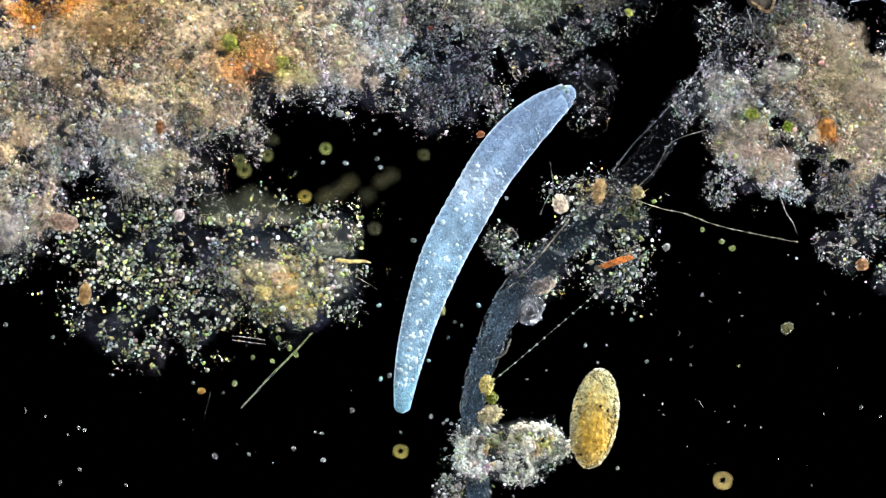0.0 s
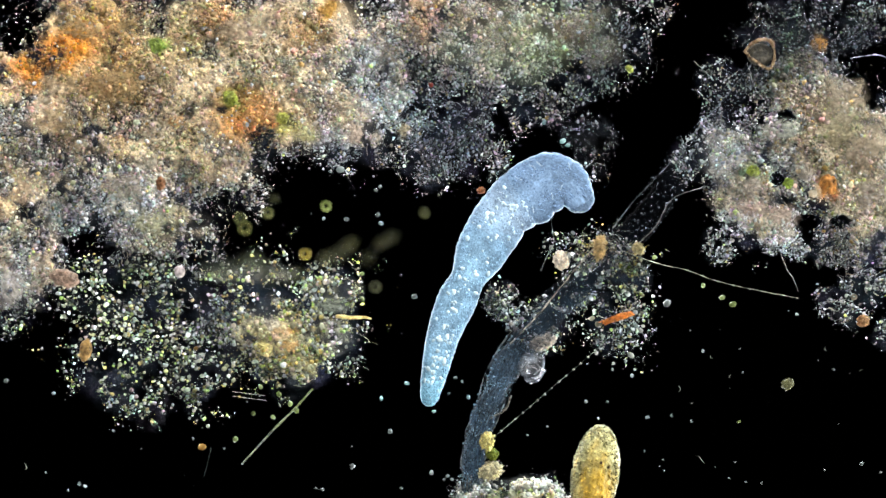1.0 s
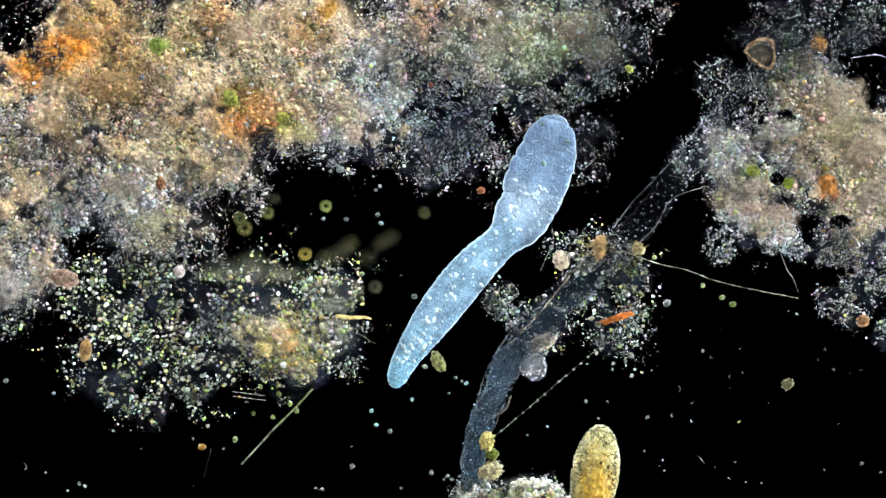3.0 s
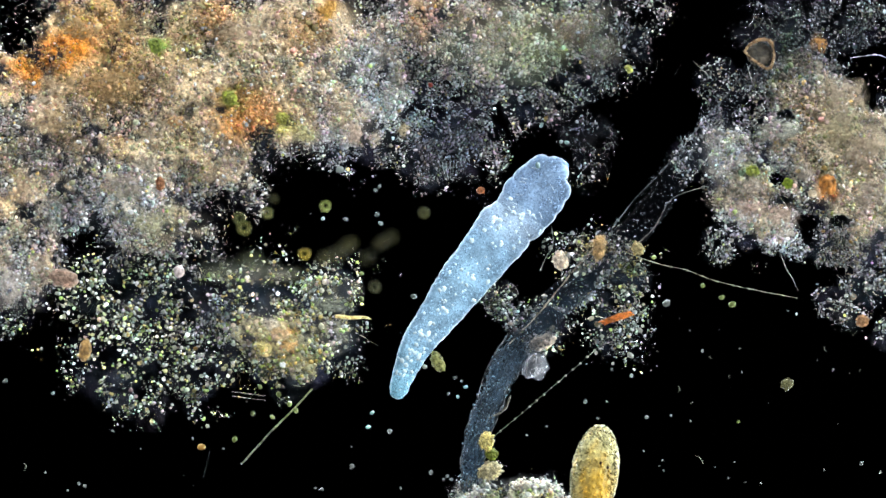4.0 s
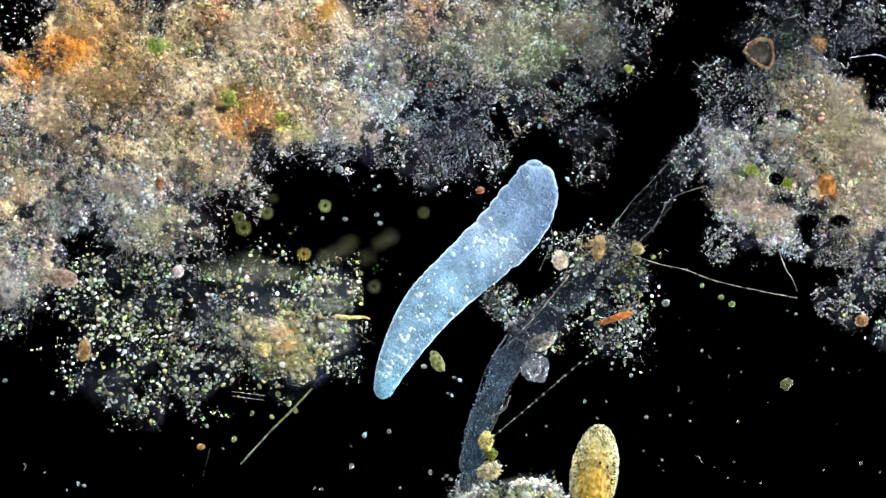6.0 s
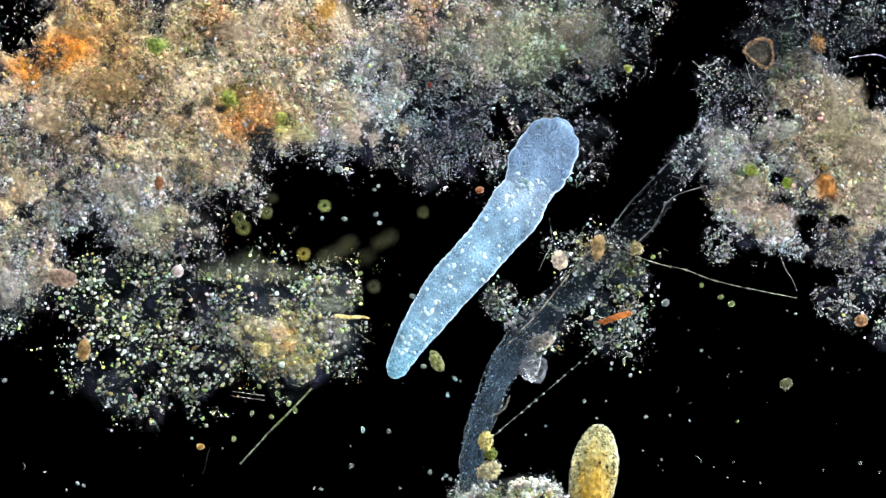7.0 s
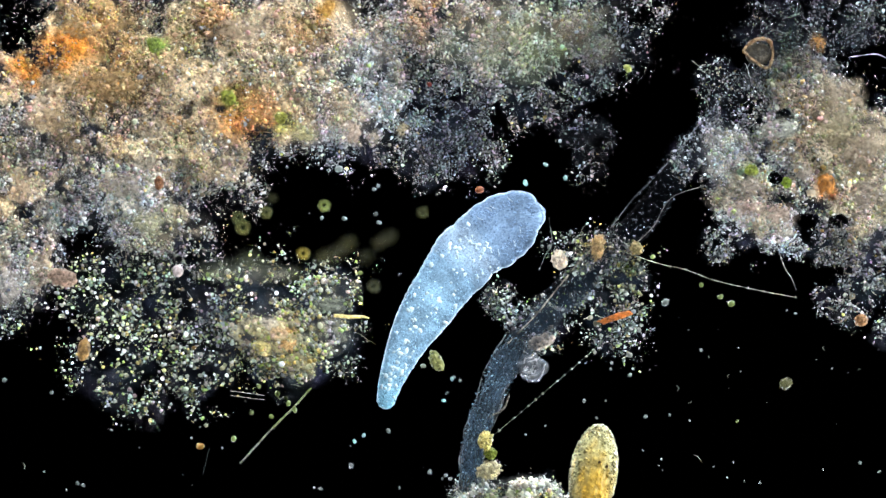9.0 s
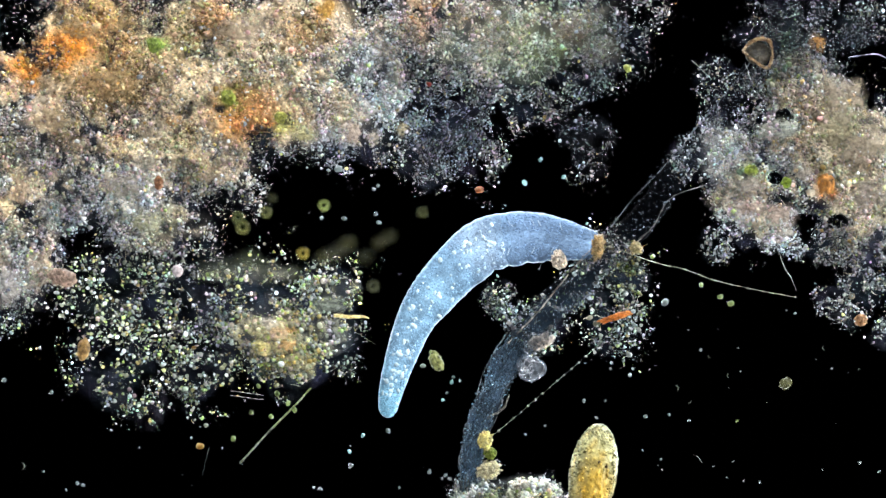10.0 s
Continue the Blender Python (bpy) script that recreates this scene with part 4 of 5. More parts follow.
lump_thing("yellow_lump", "smooth yellow lump on the strand's foot", "lump", 862, 780, 11, 15, 10, (0.76, 0.66, 0.26), 0, 46, None, 12, 0.45, fold=2.4)
lump_thing("green_lump", "olive-green lump under the yellow one", "lump", 871, 803, 10, 10, 10, (0.24, 0.28, 0.04), 0, 40, None, 13, 0.4, fold=1.8)
lump_thing("yellow_lump", "crumbly cream-yellow lump on the strand's foot", "lump", 868, 832, 18, 14, 11, (0.76, 0.68, 0.42), 15, 42, None, 14, 0.5, fold=2.6)
lump_thing("olive_cell", "soft oval olive cell lying on black", "cell", 776, 641, 11, 18, 9, (0.20, 0.20, 0.07), 32, None, M_FLESH, 17, 0.25)
lump_thing("olive_cell", "soft rounded olive and rosy cell on black", "cell", 1396, 681, 12, 9, 8, (0.10, 0.095, 0.04), 35, None, M_FLESH, 18, 0.3)
lump_thing("rosy_lump", "worn rosy-tan lump at the cluster's edge", "lump", 116, 492, 24, 14, 10, (0.46, 0.32, 0.24), -15, 34, None, 15, 0.25)
for u, v, r, c in ((280, 83, 13, GREEN), (410, 176, 13, (0.34, 0.38, 0.06)), (502, 211, 11, (0.40, 0.40, 0.08)), (1392, 325, 9, (0.30, 0.42, 0.04)), (1330, 304, 11, (0.28, 0.34, 0.05)),
                   (1112, 124, 7, (0.38, 0.42, 0.08))):
    lump_thing("green_alga", "bright green algal lump in the heap", "alga", u, v, r, r * 1.1, r * 0.6, c, u, 56, None, int(u), 0.3, 2, "green algae")

# a clear vesicle beside the strand, slowly turning
vesicle = thing("vesicle", 950, 650, 26, "clear wrinkled vesicle beside the strand", "vesicle")
part("membrane", lump_mesh("membrane", 24, 26, 22, 3, 0.3, 3.0), M_GLASSY, vesicle)
for k in range(10):
    tilt, size = Euler((rng.uniform(-0.9, 0.9), rng.uniform(-0.9, 0.9), rng.uniform(0, 6))).to_matrix(), rng.uniform(0.3, 1.0)
    ring = [tilt @ Vector((24 * size * math.cos(a), 25 * size * math.sin(a), 14 * (1 - size))) for a in np.linspace(0, rng.uniform(1.0, 3.6), 8)]
    ring = [(784 + p.x + rng.uniform(-3, 3), 441 - p.y + rng.uniform(-3, 3), p.z, 0.55) for p in ring]
    part("fold", tube_mesh("fold", ring, 36, 6, 1.0, 0.6, k * 5.0), M_FILAMENT, vesicle, "bright fold").color = (0.46, 0.42, 0.42, 1)

# ---- cells and specks on the open slide ----
SOFT = lump_mesh("soft_blob", 1, 1, 1, 3, 0.12, 31)
SOFT.materials.append(M_HAZE)
HOOP = tube_mesh("ring_cell", [(784 + 0.68 * math.cos(a), 441 + 0.68 * math.sin(a), 0.0, 0.34) for a in np.linspace(0, 2 * math.pi, 13)], 28, 8, 1.3, 0.25)
HOOP.materials.append(M_HAZE)


ARC = tube_mesh("faint_crescent", [(784 + math.cos(a), 441 + math.sin(a), 0.0, 0.05 + 0.14 * math.sin(a * 1.15)) for a in np.linspace(0.05, 2.6, 9)], 24, 6, 1.0, 0.4)
ARC.materials.append(M_FIBRE)


def cell(name, label, u, v, r, colour, h=None, long=1.25, group="cells on the slide"):
    ob = tagged(new(name, CELLS[rng.randint(len(CELLS))]), label, "cell", group)
    ob.location = at(u, v, r * 0.7 if h is None else h)
    ob.rotation_euler = (0, 0, rng.uniform(0, 6.3))
    ob.scale = (r * long, r, r * 0.75)
    ob.color = (*colour, 1)
    return ob


def cells(name, label, colour, rows, long=1.25):
    for u, v, r in rows:
        low = v > 560 and u > 1140
        ob = cell(name, label, u, v, r * (0.5 if low else 0.72), np.array(colour) * rng.uniform(0.5, 1.0), None, long)
        if name == "faint_crescent":
            ob.data = ARC


cells("green_cell", "small round yellow-green cell on black", (0.30, 0.36, 0.14),
      [(1246, 506, 5), (1280, 527, 6), (1299, 539, 7), (1160, 456, 5), (1310, 748, 5), (447, 733, 5), (482, 740, 5), (415, 779, 6), 
       (524, 728, 6), (512, 716, 6), (493, 699, 6), (460, 686, 5), (640, 530, 6), (622, 540, 6), (640, 485, 5)])
cells("amber_cell", "small brown-amber cell on black", (0.40, 0.24, 0.07), [(356, 793, 8), (424, 571, 7), (345, 618, 5)])
cells("pale_cell", "small pale grey cell on black", (0.34, 0.38, 0.36),
      [(1182, 537, 8), (1147, 740, 6), (1190, 737, 4), (1225, 747, 4), (1528, 822, 6), (138, 858, 4), (78, 838, 2.5), (8, 675, 5), (92, 697, 4), (690, 765, 5), (710, 866, 3), (1038, 712, 4), (1076, 712, 2.5),
       (612, 388, 5), (668, 380, 5), (674, 395, 5), (572, 387, 4), (795, 698, 3), (806, 670, 4), (818, 676, 3), (898, 450, 4), (602, 300, 8), (672, 330, 4), (665, 336, 4), (733, 525, 6), (1108, 640, 4), (1120, 666, 4)])
cells("pale_speck", "tiny pale speck on black", (0.40, 0.42, 0.40),
      [(198, 764, 3), (340, 778, 3), (395, 796, 2.5), (118, 870, 2.5), (1312, 618, 3), (1246, 622, 5), (1316, 660, 3), (1478, 655, 4), (1413, 557, 3), (1398, 551, 2), (1125, 655, 3), (1177, 835, 3),
       (1175, 816, 3), (1142, 800, 3), (1303, 820, 3), (1292, 848, 3), (1350, 857, 3), (1322, 855, 3), (1462, 834, 3), (1562, 838, 4), (1268, 829, 2), (969, 756, 2.5)])
cells("pale_speck", "tiny pale speck on black", (0.36, 0.38, 0.37),
      [(934, 772, 2.5), (624, 826, 5), (570, 868, 4), (558, 866, 3), (792, 844, 4), (764, 838, 5), (786, 850, 3), (800, 850, 4), (1085, 655, 3), (1060, 742, 3), (910, 980, 3), (1095, 930, 4),
       (520, 895, 5), (380, 908, 6), (440, 905, 4), (572, 915, 5), (140, 932, 4), (148, 862, 4), (222, 960, 3), (105, 955, 5), (622, 830, 3), (1440, 960, 3)])
cells("faint_crescent", "faint greyish curved cell shell", (0.10, 0.105, 0.085), [(1200, 690, 11), (1262, 632, 7), (1466, 618, 8), (1225, 712, 7), (1296, 668, 7), (38, 828, 9), (1165, 625, 5), (1528, 658, 6)], 1.0)
for _ in range(45):
    u, v = rng.uniform(0, 1568), rng.uniform(560, 990)
    if cover(np.array([u]), np.array([v]), [(400, 600, 280, 190, 1.0), (900, 760, 110, 220, 1.0), (1053, 840, 50, 100, 1.0), (1090, 560, 80, 110, 1.0), (1530, 560, 80, 90, 1.0)], ragged=0)[0] < 0:
        cell("pale_speck", "tiny pale speck on black", u, v, rng.uniform(0.5, 1.2), (0.24, 0.25, 0.24))

# out-of-focus cells in the water above the slide; the drawn-out blobs stand for haze
for u, v, r, long, turn, h, c in ((577, 365, 10, 1.0, 0, 170, (0.32, 0.36, 0.14)), (425, 387, 11, 1.0, 0, 210, (0.20, 0.21, 0.10)), (433, 404, 12, 1.0, 0, 210, (0.26, 0.25, 0.10)), (474, 377, 10, 1.0, 0, 210, (0.22, 0.22, 0.10)),
                                  (485, 352, 7, 1.2, 0, 240, (0.16, 0.16, 0.08)), (540, 450, 10, 1.1, 0, 190, (0.40, 0.30, 0.07)), (751, 377, 9, 1.0, 20, 250, (0.10, 0.10, 0.05)),
                                  (710, 900, 12, 1.1, 0, 130, (0.36, 0.30, 0.10)),
                                  (1280, 952, 15, 1.1, 0, 170, (0.42, 0.30, 0.14)), (600, 450, 9, 1.6, 36, 480, (0.17, 0.16, 0.10)), (618, 434, 9, 1.4, 36, 440, (0.22, 0.20, 0.10)), (675, 431, 7, 1.4, 26, 440, (0.20, 0.18, 0.10)), (692, 421, 7, 1.4, 26, 460, (0.16, 0.15, 0.08)),
                                  (650, 457, 8, 1.4, 30, 460, (0.12, 0.12, 0.07)), (664, 508, 10, 1.0, 30, 280, (0.08, 0.08, 0.05)),
                                  (372, 481, 10, 1.6, -6, 560, (0.13, 0.14, 0.12)), (404, 480, 11, 1.6, -12, 600, (0.19, 0.20, 0.17)), (442, 466, 11, 1.5, 24, 600, (0.27, 0.28, 0.22)), (474, 482, 12, 1.7, -6, 620, (0.19, 0.19, 0.15)),
                                  (520, 488, 9, 1.6, 14, 500, (0.22, 0.22, 0.15)), (578, 457, 9, 1.7, 34, 430, (0.24, 0.22, 0.12))):
    h = FOCUS + (0.75 if long < 1.2 else 1.2) * (h - FOCUS)
    near = 1 - (h - FOCUS) / FAR
    ob = cell("suspended_cell", "blurred olive blob hanging in the water: a cell, or haze where drawn out", 784 + (u - 784) * near, 441 + (v - 441) * near, r, c, h, long, "suspended cells")
    ob.data = HOOP if long < 1.2 else SOFT
    ob.color = (*[(1.0, 1.05, 0.75)[k] * (0.75 if long < 1.2 else 0.28) * q for k, q in enumerate(c)], 1)
    ob.rotation_euler = (0, 0, radians(turn))
cell("pale_cell", "bright pale cell beside a blurred olive one", 752, 650, 4, (0.5, 0.52, 0.42))


# ---- the flatworm: rigid overlapping slices that glide past each other ----
CRAWL = []


def crawl(t, trunk, front):
    """The worm's line at t seconds. trunk: rows of (u, v, width) from the tail's tip to the collar; front: on from there to the tip of the head."""
    CRAWL.append((t, trunk, front))


crawl(0.0, [(711, 831.5, 26), (723, 749.5, 47), (749, 649.5, 63), (789, 544, 79), (855, 423, 82)], [(908, 350, 82), (962, 297, 66), (1018, 257, 32)])
crawl(0.2, [(703.4, 786, 26), (720, 714, 49), (752, 614, 66), (808, 514, 78), (868, 414, 86), (886, 386, 86)], [(945, 314, 78), (986, 264, 64), (1018, 209, 36)])
crawl(0.3, [(705, 769, 27), (723, 692, 51), (761, 592, 66), (822, 492, 78), (888, 392, 85), (902, 370, 86)], [(955, 292, 81), (988, 242, 68), (1029, 193, 40)])
crawl(0.4, [(708, 741.5, 28), (726, 666.5, 52), (778, 576.5, 70), (835, 461.5, 76), (926, 356.5, 80)], [(965, 286.5, 88), (997, 236.5, 80), (1012, 205.5, 44)])
crawl(0.5, [(713.3, 727.5, 28), (727.3, 676.5, 42.2), (756.7, 612.2, 59.6), (795, 550.5, 67.5), (811, 520.8, 55.1), (836.7, 488.8, 77.7), (876, 432.2, 84.7), (928.3, 353.8, 92.3)], [(955, 312.2, 104.2), (978.3, 270.5, 103.8), (1001.7, 240.5, 73.8), (1023.3, 214.2, 46)])
crawl(0.6, [(730, 719.5, 28), (748, 649.5, 54), (800, 554.5, 70), (862, 439.5, 84), (930, 344.5, 94)], [(960, 281.5, 108), (996, 249.5, 90), (1022, 231.5, 50)])
crawl(0.8, [(755, 719, 28), (772, 642, 56), (812, 547, 72), (858, 442, 84), (905, 360, 102)], [(950, 304, 112), (995, 287, 100), (1030, 310, 56)])
crawl(1.0, [(756.7, 720, 28), (770, 655, 47.7), (785.7, 590, 59.5), (809, 531.7, 70.7), (829.3, 491, 61.4), (849.3, 450, 89), (875, 405, 97.2), (901.7, 367.7, 98.6)], [(943.3, 338.3, 110.4), (977.7, 316.7, 95.1), (1011.3, 327, 70.2), (1036.7, 375.3, 40)])
crawl(1.2, [(755, 716, 28), (768, 640, 56), (800, 540, 75), (838, 455, 88), (892, 367, 96)], [(950, 342, 98), (1022, 352, 76), (1083, 400, 36)])
crawl(1.5, [(740, 708.7, 28), (749, 660, 38.6), (765.7, 603.3, 59.5), (786, 550, 69.3), (810, 505, 76.7), (840, 460, 74.5), (871.7, 415, 86.5), (920, 367, 87.2)], [(962.7, 353.7, 92.8), (1021.7, 361.7, 86.6), (1066.7, 380, 67), (1112, 404.7, 40)])
crawl(1.8, [(715, 703, 28), (735, 630, 58), (793, 530, 76), (850, 450, 88), (925, 388, 92)], [(985, 370, 106), (1030, 360, 98), (1070, 358, 60)])
crawl(2.0, [(698.7, 700, 28), (719, 630.7, 47.2), (737.7, 590, 57.8), (768.3, 540, 72.8), (798.3, 496.7, 74.9), (818.3, 470, 64), (856.7, 444, 85.8), (888.3, 418, 102), (925, 397.3, 106.3)], [(963.3, 384, 108.7), (1005, 363.3, 92), (1017.3, 336.7, 69.8), (1006.7, 300.7, 40)])
crawl(2.2, [(685, 703, 28), (710, 635, 54), (775, 530, 76), (840, 460, 80), (920, 405, 104)], [(978, 350, 110), (1000, 290, 68), (984, 248, 28)])
crawl(2.5, [(683.3, 702, 28), (698.7, 656.7, 42.2), (725, 613.3, 60.1), (765, 560, 74.9), (805.7, 511.7, 80.2), (843.3, 476.7, 74.5), (874.3, 446, 66.5), (897.7, 423.3, 100.1), (925, 387.3, 106.8), (945.7, 362.3, 99.6)], [(969.3, 328.3, 86.9), (981.7, 268.3, 70.7), (987.3, 215, 42.5), (988, 188.7, 24)])
crawl(2.7, [(698.8, 686.7, 28), (711.8, 655, 40.3), (734.5, 615.7, 51.9), (775.1, 556.7, 68.7), (821.8, 496.7, 73.4), (860.1, 455, 68.4), (896.8, 422, 61.5), (926.1, 386.7, 100.4), (947.8, 346, 104.2)], [(974.1, 288.3, 94.7), (980.8, 241.7, 81.4), (986.8, 198, 56)])
crawl(3.8, [(680.9, 692, 30), (708.9, 630, 58), (770.9, 550, 82), (835.9, 470, 84), (885.9, 415, 86), (920.9, 375, 92)], [(948.9, 310, 98), (968.9, 255, 78), (970.9, 208, 28)])
crawl(4.0, [(701, 706.7, 28), (716, 661.7, 40.3), (740.3, 608.3, 57.2), (775, 561.7, 69.4), (815.5, 505, 86), (857, 454, 93), (889.5, 412, 101), (920, 384, 95)], [(938.5, 359, 104), (959, 329, 98), (982, 306, 78), (1008, 309, 60)])
crawl(4.2, [(734.1, 722, 28), (749.1, 650, 56), (786.1, 560, 76), (839.1, 480, 92), (893.1, 395, 106)], [(946.1, 350, 114), (989.1, 338, 104), (1013.1, 362, 60)])
crawl(4.5, [(755.9, 726.7, 28), (759.5, 675.1, 41.9), (770.2, 606.7, 55.7), (788.5, 541.7, 79.3), (814.5, 497.4, 87.9), (845.5, 450.1, 103.4), (870.2, 426.1, 108), (897.9, 409.1, 103.5)], [(924.5, 386.1, 109.1), (964.5, 371.4, 99.1), (1005.2, 384.7, 72.4), (1041.2, 422.1, 36)])
crawl(4.8, [(747.3, 731.1, 28), (757.3, 650.1, 56), (791.3, 550.1, 80), (841.3, 470.1, 95), (901.3, 408.1, 98)], [(961.3, 388.1, 95), (1031.3, 410.1, 74), (1084.3, 446.1, 36)])
crawl(5.0, [(732.7, 720.1, 28), (737.7, 659.5, 37.1), (749.1, 605.1, 47.7), (773.1, 550.1, 68.7), (806.4, 498.5, 79), (846.4, 459.5, 96.5), (908.1, 405.8, 94.3)], [(954.7, 396.8, 96), (1001.4, 398.5, 90), (1039.7, 413.5, 71.4), (1080.1, 436.8, 40)])
crawl(5.1, [(721.4, 715.1, 28), (737.4, 640.1, 56), (781.4, 540.1, 82), (841.4, 470.1, 94), (911.4, 418.1, 94)], [(976.4, 398.1, 96), (1036.4, 413.1, 82), (1081.4, 432.1, 50)])
crawl(5.4, [(685.6, 714.2, 28), (707.6, 640.2, 58), (758.6, 550.2, 88), (831.6, 480.2, 98), (894.6, 432.2, 104)], [(946.6, 395.2, 104), (976.6, 375.2, 86), (1000.6, 368.2, 56)])
crawl(5.5, [(676.9, 713.5, 28), (690.3, 660.2, 40.6), (719.9, 591.9, 64.1), (761.6, 538.5, 85.4), (806.6, 498.5, 99.9), (846.6, 464.2, 108.9), (879.9, 438.5, 110.1)], [(914.9, 408.5, 110.4), (951.6, 390.2, 98.4), (990.3, 380.2, 60)])
crawl(5.7, [(671.7, 712.3, 28), (698.7, 640.3, 60), (751.7, 550.3, 92), (826.7, 480.3, 104), (886.7, 430.3, 114)], [(931.7, 380.3, 104), (946.7, 340.3, 76), (926.7, 303.3, 36)])
crawl(6.1, [(676, 703, 28), (703, 636, 58), (757, 550, 86), (829, 476, 97), (886, 424, 106)], [(930, 372, 103), (952, 322, 80), (955, 280, 40)])
crawl(6.45, [(682, 690, 28), (707, 628, 57), (762, 548, 80), (831, 471, 90), (898, 392, 98)], [(943, 330, 100), (968, 276, 80), (975, 238, 42)])
crawl(6.8, [(688.6, 677.5, 28), (712.6, 620.5, 56), (767.6, 545.5, 74), (832.6, 465.5, 84), (882.6, 405.5, 92), (914.6, 358.5, 96)], [(954.6, 290.5, 98), (980.6, 235.5, 80), (987.6, 200.5, 44)])
crawl(7.0, [(696, 670.6, 28), (707, 647.3, 40.3), (732.7, 600.6, 57), (762.7, 557.3, 71.8), (797.7, 508.9, 82.3), (841, 462.3, 85), (879.4, 417.3, 86.7), (914.4, 372.3, 97.2), (938.7, 333.9, 86.4)], [(957.4, 292.3, 107.1), (983.4, 248.3, 95.3), (1006, 213.9, 60)])
crawl(7.2, [(692.7, 659.7, 28), (714.7, 610.7, 52), (772.7, 525.7, 74), (842.7, 440.7, 86), (902.7, 375.7, 96), (932.7, 335.7, 98)], [(962.7, 285.7, 110), (987.7, 245.7, 84), (980.7, 218.7, 46)])
crawl(7.5, [(682.8, 645.4, 28), (711.1, 590.7, 51.7), (766.1, 527.4, 68.6), (836.1, 460.7, 81.4), (886.1, 415.7, 87.5), (939.1, 349.7, 95.3)], [(956.1, 309.1, 100.5), (959.5, 245.7, 76.1), (939.5, 196.1, 46)])
crawl(7.8, [(685.9, 629.8, 28), (714.9, 580.8, 56), (777.9, 505.8, 76), (847.9, 440.8, 80), (907.9, 380.8, 94), (942.9, 330.8, 98)], [(952.9, 270.8, 100), (932.9, 228.8, 84), (908.9, 206.8, 44)])
crawl(8.0, [(681.6, 635.5, 28), (704.6, 599.2, 40.3), (754.6, 545.9, 64.1), (812.9, 487.5, 76), (857.9, 449.2, 85), (894.6, 415.9, 95.3), (936.2, 352.5, 96.2)], [(947.2, 309.2, 95.4), (949.6, 270.9, 93.6), (937.9, 232.5, 83.4), (924.9, 197.5, 50)])
crawl(8.2, [(670.9, 653.9, 28), (702.9, 600.9, 56), (767.9, 520.9, 80), (842.9, 450.9, 88), (892.9, 405.9, 98), (920.9, 355.9, 96)], [(942.9, 290.9, 95), (939.9, 240.9, 82), (919.9, 203.9, 44)])
crawl(8.5, [(665, 679, 28), (680.7, 646, 45.2), (708, 597.7, 60.1), (758, 542.7, 82.3), (799.7, 496, 94.1), (843, 457.7, 101.5), (881.3, 411, 113.2), (902, 376.7, 104.3)], [(927, 351, 98.7), (950.7, 302.7, 82.1), (959.7, 249.3, 53.4), (966.3, 217.7, 26)])
crawl(8.8, [(663.1, 703.1, 28), (691.1, 631.1, 60), (743.1, 551.1, 88), (808.1, 481.1, 108), (865.1, 426.1, 112)], [(913.1, 376.1, 116), (953.1, 344.1, 96), (985.1, 346.1, 56)])
crawl(9.0, [(681.9, 725.8, 28), (697.5, 669.4, 45.8), (726.5, 602.8, 70.6), (756.5, 552.8, 91.7), (790.5, 502.8, 101.5), (824.9, 457.8, 116.3), (844.9, 437.8, 111.4)], [(878.2, 414.4, 120.2), (911.5, 391.1, 105.9), (944.9, 386.1, 82.3), (967.9, 391.1, 60)])
crawl(9.1, [(683.2, 728.1, 28), (703.2, 641.1, 62), (748.2, 551.1, 94), (808.2, 476.1, 115), (853.2, 426.1, 120)], [(898.2, 396.1, 114), (933.2, 389.1, 100), (961.2, 401.1, 60)])
crawl(9.4, [(686.4, 739.2, 28), (705.4, 651.2, 56), (745.4, 561.2, 86), (803.4, 481.2, 110), (855.4, 429.2, 112)], [(908.4, 413.2, 106), (958.4, 429.2, 78), (998.4, 465.2, 40)])
crawl(9.5, [(688.1, 741.2, 28), (695.1, 689.5, 40.6), (715.1, 622.9, 61.3), (743.4, 561.2, 88.9), (777.4, 512.2, 101), (810.1, 474.5, 111), (840.1, 439.5, 102.7)], [(870.1, 425.2, 102.2), (910.7, 419.5, 101), (958.4, 426.9, 64.2), (1011.4, 457.9, 40)])
crawl(9.7, [(687.5, 742.2, 28), (705.5, 651.2, 56), (748.5, 551.2, 90), (803.5, 481.2, 108), (853.5, 431.2, 106)], [(913.5, 426.2, 98), (983.5, 429.2, 80), (1031.5, 456.2, 44)])
crawl(10.0, [(687.6, 741.3, 28), (695.1, 696.3, 42.2), (712.1, 637.3, 54.3), (738.6, 568.8, 67.7), (767.6, 526.3, 82.4), (805.1, 483.3, 89.9), (846.1, 446.3, 97.1), (866.1, 432.3, 95.5)], [(921.1, 422.3, 93.2), (971.1, 422.8, 83.2), (1023.6, 430.3, 64), (1068.6, 438.3, 40)])

BACK, FORE = 34, 17
TIMES = [row[0] for row in CRAWL]


REACH = []


